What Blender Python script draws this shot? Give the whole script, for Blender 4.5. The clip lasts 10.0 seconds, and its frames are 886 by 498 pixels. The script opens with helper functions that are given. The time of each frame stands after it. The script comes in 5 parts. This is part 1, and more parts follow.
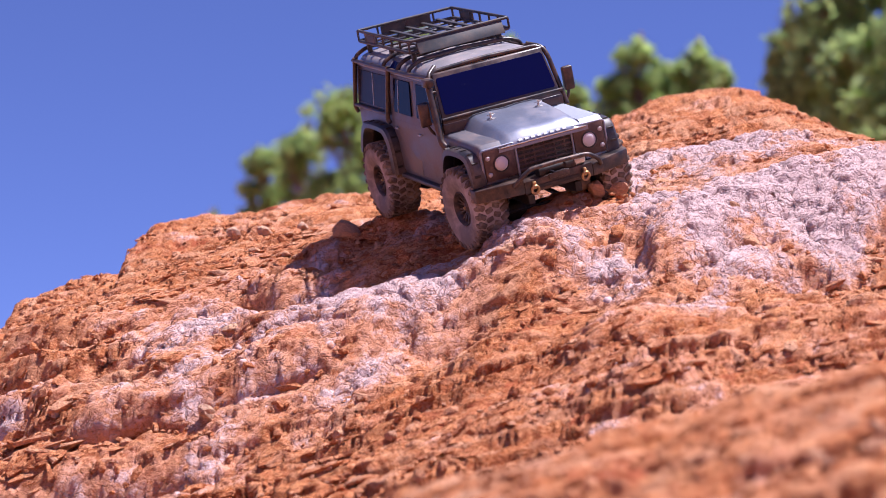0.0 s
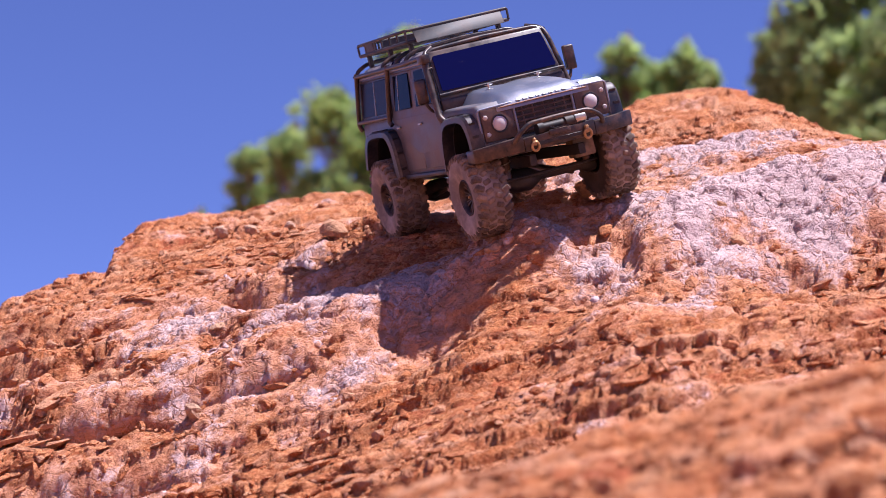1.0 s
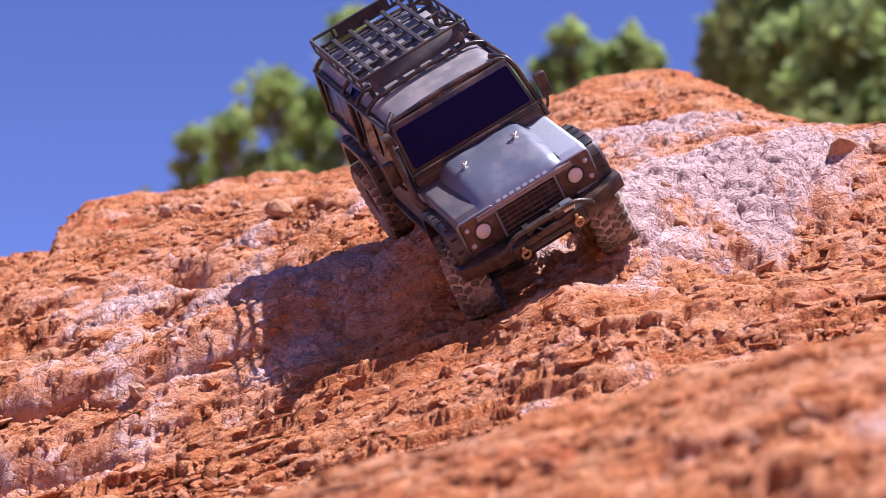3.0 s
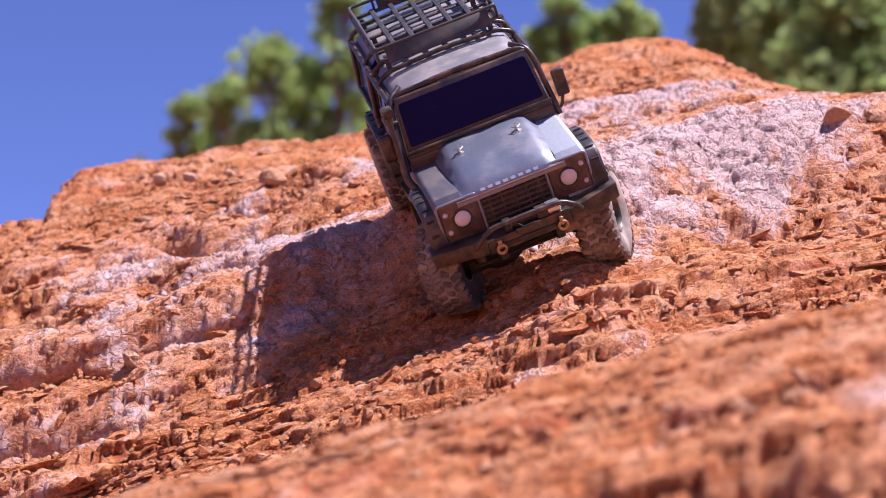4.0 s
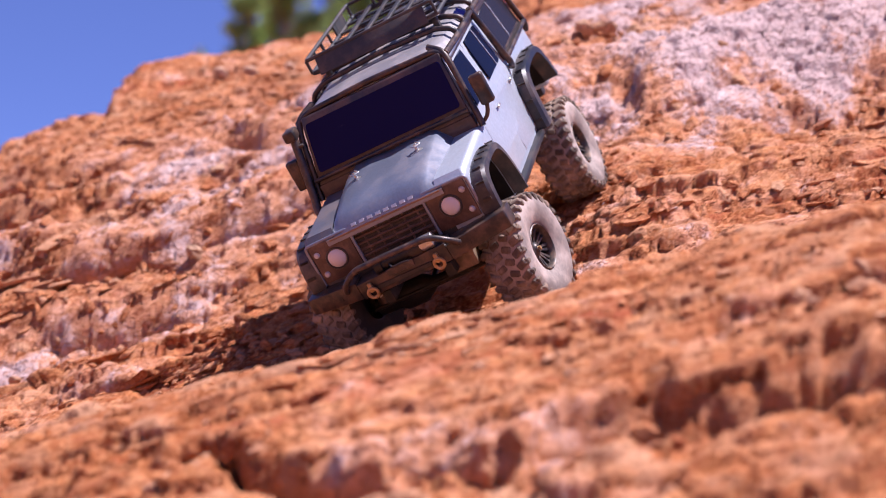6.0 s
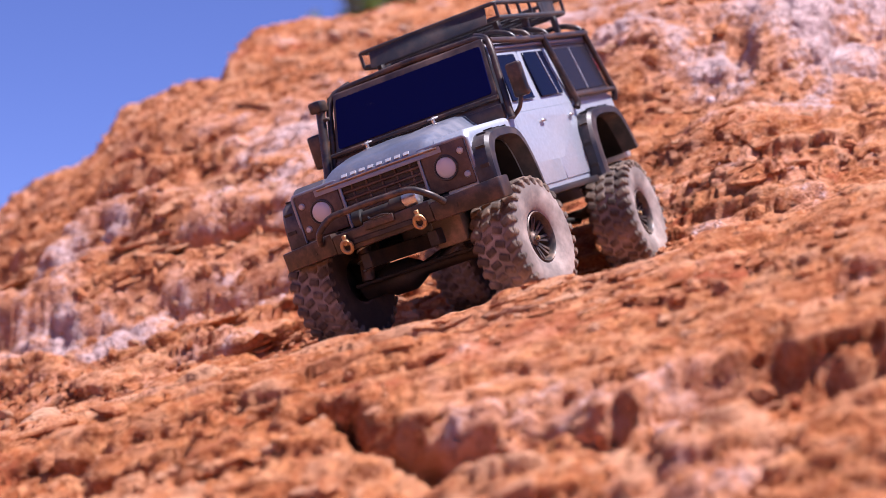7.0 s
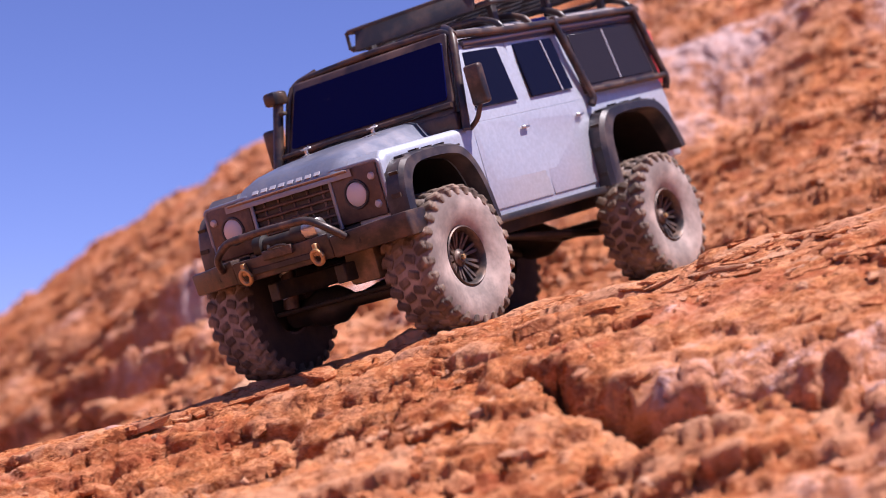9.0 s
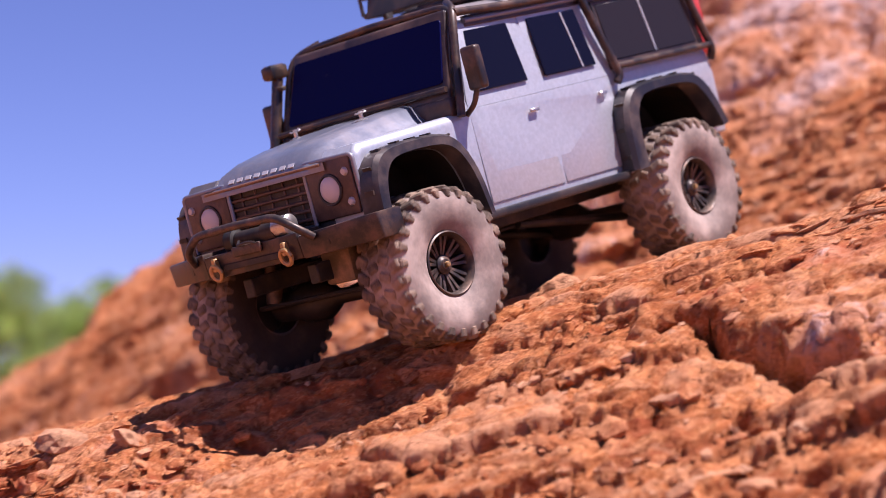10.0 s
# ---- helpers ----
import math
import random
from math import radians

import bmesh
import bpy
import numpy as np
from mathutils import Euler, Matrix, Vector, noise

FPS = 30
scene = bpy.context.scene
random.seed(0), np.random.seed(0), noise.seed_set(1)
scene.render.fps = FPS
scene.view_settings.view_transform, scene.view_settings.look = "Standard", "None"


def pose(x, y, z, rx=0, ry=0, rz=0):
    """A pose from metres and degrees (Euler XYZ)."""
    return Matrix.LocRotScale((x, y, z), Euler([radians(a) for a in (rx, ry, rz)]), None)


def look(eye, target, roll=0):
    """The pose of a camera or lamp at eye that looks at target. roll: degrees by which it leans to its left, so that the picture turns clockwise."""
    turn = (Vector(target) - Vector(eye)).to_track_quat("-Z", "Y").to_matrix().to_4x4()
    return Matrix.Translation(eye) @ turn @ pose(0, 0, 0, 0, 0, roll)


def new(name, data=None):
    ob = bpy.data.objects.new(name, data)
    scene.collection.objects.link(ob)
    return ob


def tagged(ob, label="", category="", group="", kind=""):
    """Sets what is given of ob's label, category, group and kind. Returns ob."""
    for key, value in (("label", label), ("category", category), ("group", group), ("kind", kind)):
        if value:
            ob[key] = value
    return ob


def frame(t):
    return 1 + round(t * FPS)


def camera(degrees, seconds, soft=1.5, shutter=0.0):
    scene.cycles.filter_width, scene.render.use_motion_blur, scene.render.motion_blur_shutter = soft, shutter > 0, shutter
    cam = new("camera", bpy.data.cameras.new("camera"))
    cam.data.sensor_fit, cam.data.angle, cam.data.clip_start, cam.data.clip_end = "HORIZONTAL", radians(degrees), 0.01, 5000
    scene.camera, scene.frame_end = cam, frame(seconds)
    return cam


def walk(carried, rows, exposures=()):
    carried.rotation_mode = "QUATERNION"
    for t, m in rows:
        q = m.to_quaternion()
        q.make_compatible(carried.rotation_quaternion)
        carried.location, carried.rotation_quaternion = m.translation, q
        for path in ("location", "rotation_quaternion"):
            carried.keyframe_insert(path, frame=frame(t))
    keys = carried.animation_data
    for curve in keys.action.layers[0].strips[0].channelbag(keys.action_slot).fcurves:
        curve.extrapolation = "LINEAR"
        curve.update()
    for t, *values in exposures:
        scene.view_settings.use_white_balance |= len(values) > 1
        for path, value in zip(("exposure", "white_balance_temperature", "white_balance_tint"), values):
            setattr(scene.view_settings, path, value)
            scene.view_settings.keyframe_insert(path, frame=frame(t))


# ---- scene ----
EYE = 0.45                       # the lens stands this high over the foot of the slope
cam = camera(22.0, 10.0, soft=0.85, shutter=0.4)
# seconds, then the turn of the panning and tilting tripod head
PAN = [
    (0.0, 101.00, 0.00, -0.00),
    (0.5, 101.00, -0.01, -0.20),
    (1.0, 100.98, -0.03, -0.33),
    (1.5, 100.94, -0.01, -0.57),
    (2.0, 100.83, -0.01, -0.91),
    (2.5, 100.73, 0.01, -1.41),
    (4.0, 99.69, -0.01, -1.88),
    (4.5, 99.33, 0.02, -1.86),
    (5.0, 98.98, -0.01, -1.82),
    (5.5, 98.26, 0.00, -1.59),
    (6.0, 96.98, 0.10, -0.30),
    (6.2, 96.60, 0.05, 0.35),
    (7.5, 95.93, 0.33, 3.92),
    (8.0, 95.68, 0.49, 5.27),
    (8.5, 95.33, 0.55, 6.50),
    (9.0, 95.12, 0.66, 7.83),
    (9.5, 94.69, 0.79, 9.55),
    (10.0, 93.81, 0.93, 11.63),
]
walk(cam, [(t, pose(0, 0, EYE, a, b, c)) for t, a, b, c in PAN], exposures=[(0, 1.02, 5800, 24), (5, 1.00, 5850, 24), (8.5, 0.94, 6050, 25), (10, 0.91, 6300, 29)])

# ---- light ----
SUN_TO = Vector((0.37, -0.07, 1.0)).normalized()
world = bpy.data.worlds.new("sky")
scene.world = world
world.use_nodes = True
wn = world.node_tree
wn.nodes.clear()
sky = wn.nodes.new("ShaderNodeTexSky")
sky.sky_type, sky.sun_disc = "NISHITA", False
sky.sun_elevation = math.asin(SUN_TO.z)
sky.sun_rotation = math.atan2(SUN_TO.x, SUN_TO.y)
sky.altitude, sky.air_density, sky.dust_density, sky.ozone_density = 2500, 0.77, 0.0, 5.0
back = wn.nodes.new("ShaderNodeBackground")
back.inputs["Strength"].default_value = 0.064
wout = wn.nodes.new("ShaderNodeOutputWorld")
tint = wn.nodes.new("ShaderNodeMix")
tint.data_type, tint.blend_type = "RGBA", "MULTIPLY"
tint.inputs[0].default_value = 1.0
tint.inputs[7].default_value = (1.06, 0.90, 1.16, 1)
wn.links.new(sky.outputs[0], tint.inputs[6])
wn.links.new(tint.outputs[2], back.inputs["Color"])
wn.links.new(back.outputs[0], wout.inputs["Surface"])
sun = new("sun", bpy.data.lights.new("sun", "SUN"))
sun.data.energy, sun.data.angle, sun.data.color = 4.6, radians(0.55), (1.0, 0.95, 0.88)
sun.matrix_world = look((3, 2, 6), (3 - SUN_TO.x, 2 - SUN_TO.y, 6 - SUN_TO.z))


# ---- materials ----
def material(name):
    m = bpy.data.materials.new(name)
    m.use_nodes = True
    nt = m.node_tree
    return m, nt, nt.nodes["Principled BSDF"]


def node(nt, kind, links=None, **values):
    n = nt.nodes.new(kind)
    for k, v in values.items():
        if k in ("scale", "detail", "rough"):
            n.inputs[{"scale": "Scale", "detail": "Detail", "rough": "Roughness"}[k]].default_value = v
    for k, v in (links or {}).items():
        if hasattr(v, "is_output"):
            nt.links.new(v, n.inputs[k])
        else:
            n.inputs[k].default_value = v
    return n


def mix(nt, fac, a, b, how="MIX"):
    n = nt.nodes.new("ShaderNodeMix")
    n.data_type, n.blend_type = "RGBA", how
    for k, v in ((0, fac), (6, a), (7, b)):
        if hasattr(v, "is_output"):
            nt.links.new(v, n.inputs[k])
        else:
            n.inputs[k].default_value = v if k == 0 else (*v, 1)
    return n.outputs[2]


def ramp(nt, fac, a, b):
    n = nt.nodes.new("ShaderNodeMapRange")
    n.interpolation_type = "SMOOTHSTEP"
    nt.links.new(fac, n.inputs[0])
    n.inputs[1].default_value, n.inputs[2].default_value = a, b
    return n.outputs[0]


def bump(nt, bsdf, height, strength, distance):
    n = node(nt, "ShaderNodeBump", {"Height": height, "Strength": strength, "Distance": distance})
    nt.links.new(n.outputs[0], bsdf.inputs["Normal"])
    return n


def plain(name, colour, rough=0.5, metal=0.0, dust=0.0, dust_scale=30, coat=0.0, dust_colour=(0.42, 0.24, 0.15)):
    """A painted, plastic or metal surface with road dust lying in patches on it."""
    m, nt, b = material(name)
    co = nt.nodes.new("ShaderNodeTexCoord").outputs["Object"]
    big = node(nt, "ShaderNodeTexNoise", {"Vector": co}, scale=dust_scale, detail=6, rough=0.65).outputs[0]
    fine = node(nt, "ShaderNodeTexNoise", {"Vector": co}, scale=dust_scale * 14, detail=3).outputs[0]
    col = mix(nt, ramp(nt, fine, 0.25, 0.8), tuple(c * 0.86 for c in colour), colour)
    if dust:
        f = nt.nodes.new("ShaderNodeMath")
        f.operation = "MULTIPLY"
        nt.links.new(ramp(nt, big, 0.38, 0.72), f.inputs[0])
        f.inputs[1].default_value = dust
        col = mix(nt, f.outputs[0], col, dust_colour)
        r = nt.nodes.new("ShaderNodeMath")
        r.operation = "MULTIPLY_ADD"
        nt.links.new(f.outputs[0], r.inputs[0])
        r.inputs[1].default_value, r.inputs[2].default_value = 0.9 - rough, rough
        nt.links.new(r.outputs[0], b.inputs["Roughness"])
        if metal:
            k = nt.nodes.new("ShaderNodeMath")
            k.operation = "MULTIPLY_ADD"
            nt.links.new(f.outputs[0], k.inputs[0])
            k.inputs[1].default_value, k.inputs[2].default_value = -metal, metal
            nt.links.new(k.outputs[0], b.inputs["Metallic"])
    else:
        b.inputs["Roughness"].default_value, b.inputs["Metallic"].default_value = rough, metal
    nt.links.new(col, b.inputs["Base Color"])
    b.inputs["Coat Weight"].default_value = coat
    b.inputs["Coat Roughness"].default_value = 0.12
    bump(nt, b, fine, 0.06, 0.001)
    return m


def maths(nt, how, a, b=0.0, c=0.0):
    n = nt.nodes.new("ShaderNodeMath")
    n.operation = how
    for k, v in enumerate((a, b, c)):
        if hasattr(v, "is_output"):
            nt.links.new(v, n.inputs[k])
        else:
            n.inputs[k].default_value = v
    return n.outputs[0]


def vectors(nt, how, a, b, c=None):
    n = nt.nodes.new("ShaderNodeVectorMath")
    n.operation = how
    for k, v in enumerate((a, b, c)):
        if v is None:
            continue
        if hasattr(v, "is_output"):
            nt.links.new(v, n.inputs[k])
        else:
            n.inputs[k].default_value = v
    return n.outputs[0]


def rock_material(name, light, mid, dark, loose=False, facet=1.0):
    """Crumbly iron-red earth broken into small tilted chips; the pale salt crust lies where the ground's crust attribute says."""
    m, nt, b = material(name)
    co = nt.nodes.new("ShaderNodeTexCoord").outputs["Object"]
    if loose:
        place = nt.nodes.new("ShaderNodeNewGeometry").outputs["Position"]
        co = vectors(nt, "ADD", place, (3.0, 1.0, 2.0))
    wob = node(nt, "ShaderNodeTexNoise", {"Vector": co}, scale=55, detail=4, rough=0.6).outputs["Color"]
    bent = vectors(nt, "MULTIPLY_ADD", vectors(nt, "SUBTRACT", wob, (0.5, 0.5, 0.5)), (0.024, 0.024, 0.024), co)
    bedded = vectors(nt, "MULTIPLY", bent, (0.75, 1.0, 1.7))
    big = node(nt, "ShaderNodeTexNoise", {"Vector": co}, scale=5, detail=5, rough=0.6).outputs[0]
    med = node(nt, "ShaderNodeTexNoise", {"Vector": co}, scale=38, detail=8, rough=0.68).outputs[0]
    fine = node(nt, "ShaderNodeTexNoise", {"Vector": co}, scale=260, detail=6, rough=0.7).outputs[0]
    chip = [node(nt, "ShaderNodeTexVoronoi", {"Vector": bedded}, scale=s) for s in (62, 150, 360)]
    edge = nt.nodes.new("ShaderNodeTexVoronoi")
    edge.feature = "DISTANCE_TO_EDGE"
    edge.inputs["Scale"].default_value = 58
    nt.links.new(bent, edge.inputs["Vector"])
    crack = edge.outputs["Distance"]
    one = nt.nodes.new("ShaderNodeSeparateColor")
    nt.links.new(chip[0].outputs["Color"], one.inputs[0])
    two = nt.nodes.new("ShaderNodeSeparateColor")
    nt.links.new(chip[1].outputs["Color"], two.inputs[0])
    col = mix(nt, ramp(nt, big, 0.35, 0.65), mid, light)
    col = mix(nt, ramp(nt, med, 0.60, 0.38), col, dark)
    col = mix(nt, maths(nt, "MULTIPLY", ramp(nt, one.outputs[0], 0.55, 1.0), 0.55), col, (0.62, 0.31, 0.17))
    col = mix(nt, maths(nt, "MULTIPLY", ramp(nt, two.outputs[1], 0.55, 1.0), 0.55), col, dark)
    three = nt.nodes.new("ShaderNodeSeparateColor")
    nt.links.new(chip[2].outputs["Color"], three.inputs[0])
    col = mix(nt, ramp(nt, fine, 0.55, 0.8), col, light)
    col = mix(nt, maths(nt, "MULTIPLY", ramp(nt, three.outputs[0], 0.62, 0.95), 0.5), col, tuple(c * .55 for c in dark))
    col = mix(nt, maths(nt, "MULTIPLY", ramp(nt, three.outputs[1], 0.60, 0.95), 0.5), col, (0.73, 0.34, 0.15))
    if loose:
        info = nt.nodes.new("ShaderNodeObjectInfo").outputs["Random"]
        isle = nt.nodes.new("ShaderNodeNewGeometry").outputs["Random Per Island"]
        col = mix(nt, ramp(nt, info, 0.55, 1.0), col, (0.55, 0.31, 0.19))
        col = mix(nt, maths(nt, "MULTIPLY", ramp(nt, isle, 0.6, 1.0), 0.6), col, (0.62, 0.36, 0.22))
    else:
        tn = nt.nodes.new("ShaderNodeAttribute")
        tn.attribute_name = "tone"
        col = mix(nt, ramp(nt, tn.outputs["Fac"], 0.55, 0.95), col, (0.60, 0.30, 0.165))
        col = mix(nt, ramp(nt, tn.outputs["Fac"], 0.42, 0.10), col, (0.36, 0.09, 0.035))
        at = nt.nodes.new("ShaderNodeAttribute")
        at.attribute_name = "crust"
        amount = maths(nt, "MULTIPLY_ADD", med, 0.9, at.outputs["Fac"])
        amount = maths(nt, "MULTIPLY_ADD", fine, 0.35, amount)
        amount = maths(nt, "MULTIPLY_ADD", one.outputs[1], 0.16, amount)
        # the crust is broken along its joints, where the earth shows
        amount = maths(nt, "MULTIPLY_ADD", maths(nt, "MULTIPLY", ramp(nt, crack, 0.045, 0.0), ramp(nt, med, 0.38, 0.55)), -0.30, amount)
        white = mix(nt, ramp(nt, fine, 0.3, 0.75), (0.54, 0.34, 0.31), (0.70, 0.53, 0.52))
        white = mix(nt, maths(nt, "MULTIPLY", one.outputs[2], 0.5), white, (0.66, 0.44, 0.40))
        # rosy earth between the bare slope and the thick crust
        col = mix(nt, maths(nt, "MULTIPLY", ramp(nt, amount, 0.72, 1.04), 0.7), col, (0.65, 0.305, 0.18))
        col = mix(nt, ramp(nt, amount, 0.98, 1.36), col, white)
    nt.links.new(col, b.inputs["Base Color"])
    b.inputs["Roughness"].default_value = 0.92
    b.inputs["Specular IOR Level"].default_value = 0.2
    # each chip leans its own way
    nor = nt.nodes.new("ShaderNodeNewGeometry").outputs["Normal"]
    for v, k in zip(chip, (0.50, 0.56, 0.52)):
        lean = vectors(nt, "SUBTRACT", v.outputs["Color"], (0.5, 0.5, 0.5))
        nor = vectors(nt, "MULTIPLY_ADD", lean, (k * facet, k * facet, k * facet), nor)
    nor = vectors(nt, "NORMALIZE", nor, (0, 0, 0))
    h = maths(nt, "MULTIPLY_ADD", one.outputs[0], 0.5, maths(nt, "MULTIPLY", two.outputs[0], 0.25))
    h = maths(nt, "ADD", h, maths(nt, "MULTIPLY", fine, 0.45))
    h = maths(nt, "ADD", h, maths(nt, "MULTIPLY", three.outputs[2], 0.22))
    h = maths(nt, "ADD", h, maths(nt, "MULTIPLY", med, 0.7))
    if not loose:
        h = maths(nt, "ADD", h, maths(nt, "MULTIPLY", maths(nt, "MULTIPLY", ramp(nt, crack, 0.0, 0.12), 0.5), ramp(nt, at.outputs["Fac"], 0.15, 0.55)))
    bp = bump(nt, b, h, 0.8, 0.007)
    nt.links.new(nor, bp.inputs["Normal"])
    return m


EARTH = rock_material("red_earth", (0.62, 0.245, 0.095), (0.52, 0.170, 0.056), (0.34, 0.092, 0.03))
STONE = rock_material("red_stone", (0.56, 0.23, 0.10), (0.45, 0.15, 0.06), (0.30, 0.09, 0.035), loose=True)


# ---- the slope ----
def sp(v, w):
    return w * np.logaddexp(0, v / w)


# distance ahead of the tripod and height of the slope on its middle line
AHEAD = [-60, -4, -1.0, 0.3, 0.8, 1.1, 1.3, 1.45, 1.6, 1.75, 1.9, 2.1, 2.32, 2.42, 2.55, 2.74, 2.80, 2.86, 2.94, 3.05, 3.14, 3.24, 3.4, 3.6, 3.9, 4.2, 4.8, 6.0, 9.0, 60]
RISE = [-1.2, -.7, -.5, -.42, -.28, -.14, -.03, .055, .117, .147, .160, .174, .192, .212, .288, .345, .40, .49, .54, .56, .60, .65, .71, .78, .86, .86, .60, .0, -.9, -1.4]


KNOTS = np.sort(np.concatenate([np.array(AHEAD) - d for d in (-.03, -.015, 0, .015, .03)]))
LINE = sum(np.interp(KNOTS + d, AHEAD, RISE) for d in (-.03, -.015, 0, .015, .03)) / 5


# humps and dips along the two wheel tracks
SWELLS = [(.274, 2.796, .085), (.107, 2.844, .121), (.029, 2.648, .025), (.057, 2.746, .059), (.041, 2.878, -.023), (.176, 3.018, .059), (.233, 2.711, .013), (.225, 2.62, .050), (.218, 2.447, .045),
          (.045, 2.465, .034), (-.054, 3.292, .034), (.208, 2.846, -.062), (-.029, 3.144, .028), (.045, 2.813, -.069), (.247, 3.012, -.045), (.238, 2.911, .023), (.116, 3.258, .009), (-.075, 2.85, .024), (-.08, 2.75, .022), (-.20, 2.86, .012)]


def form(x, y):
    """The large form of the hill, over the lens's height."""
    z = np.interp(y, KNOTS, LINE)
    al = np.interp(y, [0, 1.5, 2.2, 2.5, 3.0, 3.3, 3.6, 4.5, 6], [.2, .25, .25, .34, .32, .22, .13, .1, 0])
    ar = np.interp(y, [0, 1.5, 2.2, 2.5, 3.0, 3.4, 3.8, 4.5, 6], [.25, .3, .32, .40, .40, .34, .28, .2, 0])
    z = z - al * sp(-x, .03) + ar * (sp(x, .03) - .65 * sp(x - .32, .05)) - np.interp(y, [3, 3.8], [0, .62]) * sp(x - .58, .06)
    edge = np.interp(y, [0, 1.6, 2.2, 2.6, 3.0, 3.6, 4.2, 6], [-1.2, -.9, -.8, -.70, -.62, -.535, -.42, -.2])
    fall = np.interp(y, [0, 1.6, 2.4, 2.8, 3.6, 6], [.2, .25, .35, .45, .55, .4])
    z = z - fall * sp(edge - x, .02) - .35 * sp(x - 1.3, .2)
    z = z + .133 * np.exp(-((x - .50) / .28) ** 2 - ((y - 4.1) / .4) ** 2) + .018 * np.exp(-((x + .22) / .10) ** 2 - ((y - 3.85) / .3) ** 2) + .018 * np.exp(-((x - .25) / .07) ** 2 - ((y - 2.985) / .05) ** 2)
    for cx, cy, a in SWELLS:
        z = z + a * np.exp(-((x - cx) / .09) ** 2 - ((y - cy) / .072) ** 2)
    return -1.2 + sp(z + 1.2, .1)


TABLE = np.random.default_rng(12).random((256, 256)).astype(np.float32)


def lattice(i, j, k=0):
    return TABLE[(i.astype(np.int32) + k * 37) & 255, (j.astype(np.int32) + k * 101) & 255]


def vnoise(x, y, k=0):
    i, j = np.floor(x), np.floor(y)
    u, v = x - i, y - j
    u, v = u * u * u * (u * (6 * u - 15) + 10), v * v * v * (v * (6 * v - 15) + 10)
    a, b = lattice(i, j, k), lattice(i + 1, j, k)
    c, d = lattice(i, j + 1, k), lattice(i + 1, j + 1, k)
    return (a + (b - a) * u) * (1 - v) + (c + (d - c) * u) * v


def fbm(x, y, size, octaves, k=0, gain=0.5):
    total, amp, norm = 0, 1, 0
    for o in range(octaves):
        q = 2.03 ** o / size
        total = total + amp * (vnoise(x * q + 7.1 * o, y * q - 3.3 * o, k + o) - 0.5)
        norm += amp
        amp *= gain
    return total / norm * 2


def cells(x, y, size, k=0):
    """Distances to the nearest and second nearest of scattered centres, and the nearest one's number."""
    x, y = x / size, y / size
    i, j = np.floor(x), np.floor(y)
    f1, f2 = np.full(x.shape, 9.0), np.full(x.shape, 9.0)
    who = np.zeros(x.shape)
    for a in (-1, 0, 1):
        for b in (-1, 0, 1):
            px = i + a + 0.1 + 0.8 * lattice(i + a, j + b, k)
            py = j + b + 0.1 + 0.8 * lattice(i + a, j + b, k + 5)
            d = np.hypot(px - x, py - y)
            near = d < f1
            f2 = np.where(near, f1, np.minimum(f2, d))
            who = np.where(near, lattice(i + a, j + b, k + 9), who)
            f1 = np.where(near, d, f1)
    return f1, f2, who


def blob(x, y, cx, cy, rx, ry):
    return np.exp(-((x - cx) / rx) ** 2 - ((y - cy) / ry) ** 2)


def crust_at(x, y):
    """Where the pale salt crust lies: a band over the upper step and scattered licks below it."""
    c = 0.0
    for cx, cy, rx, ry, a in ((-.20, 3.10, .16, .13, .52), (-.13, 2.97, .14, .08, .46), (-.02, 2.90, .15, .09, .52), (.10, 3.02, .16, .10, .40), (.14, 2.86, .12, .07, .34), (.25, 2.80, .09, .06, .52), (.36, 2.92, .22, .12, .50),
                              (.58, 2.90, .22, .14, .56), (.36, 3.32, .24, .13, .70), (.02, 3.22, .18, .10, .46), (.62, 3.2, .2, .15, .3), (-.34, 2.90, .10, .06, .30), (-.09, 2.78, .05, .03, .48), (-.42, 3.05, .12, .10, .30), (-.36, 2.70, .09, .03, .52),
                              (-.27, 2.76, .06, .03, .48), (-.50, 2.74, .12, .05, .50), (-.62, 2.9, .1, .08, .34), (.40, 2.62, .12, .04, .46), (.28, 2.66, .05, .03, .40), (.05, 1.47, .05, .03, .5), (.2, 1.5, .06, .03, .4), (-.5, 1.72, .08, .03, .35),
                              (-.26, 3.26, .09, .06, .50), (.25, 2.74, .06, .03, .35), (-.33, 2.85, .05, .03, .30), (.39, 2.82, .04, .03, -.50), (-.13, 2.82, .04, .02, -.30), (-.29, 3.03, .06, .04, -.30), (-.58, 2.79, .12, .04, .40), (-.69, 2.84, .06, .04, .40), (-.36, 2.61, .07, .03, .45)):
        c = c + a * blob(x, y, cx, cy, rx, ry)
    return c + .42 * fbm(x, y, .20, 3, 41) + .50 * fbm(x, y, .055, 4, 46, .6) - .05


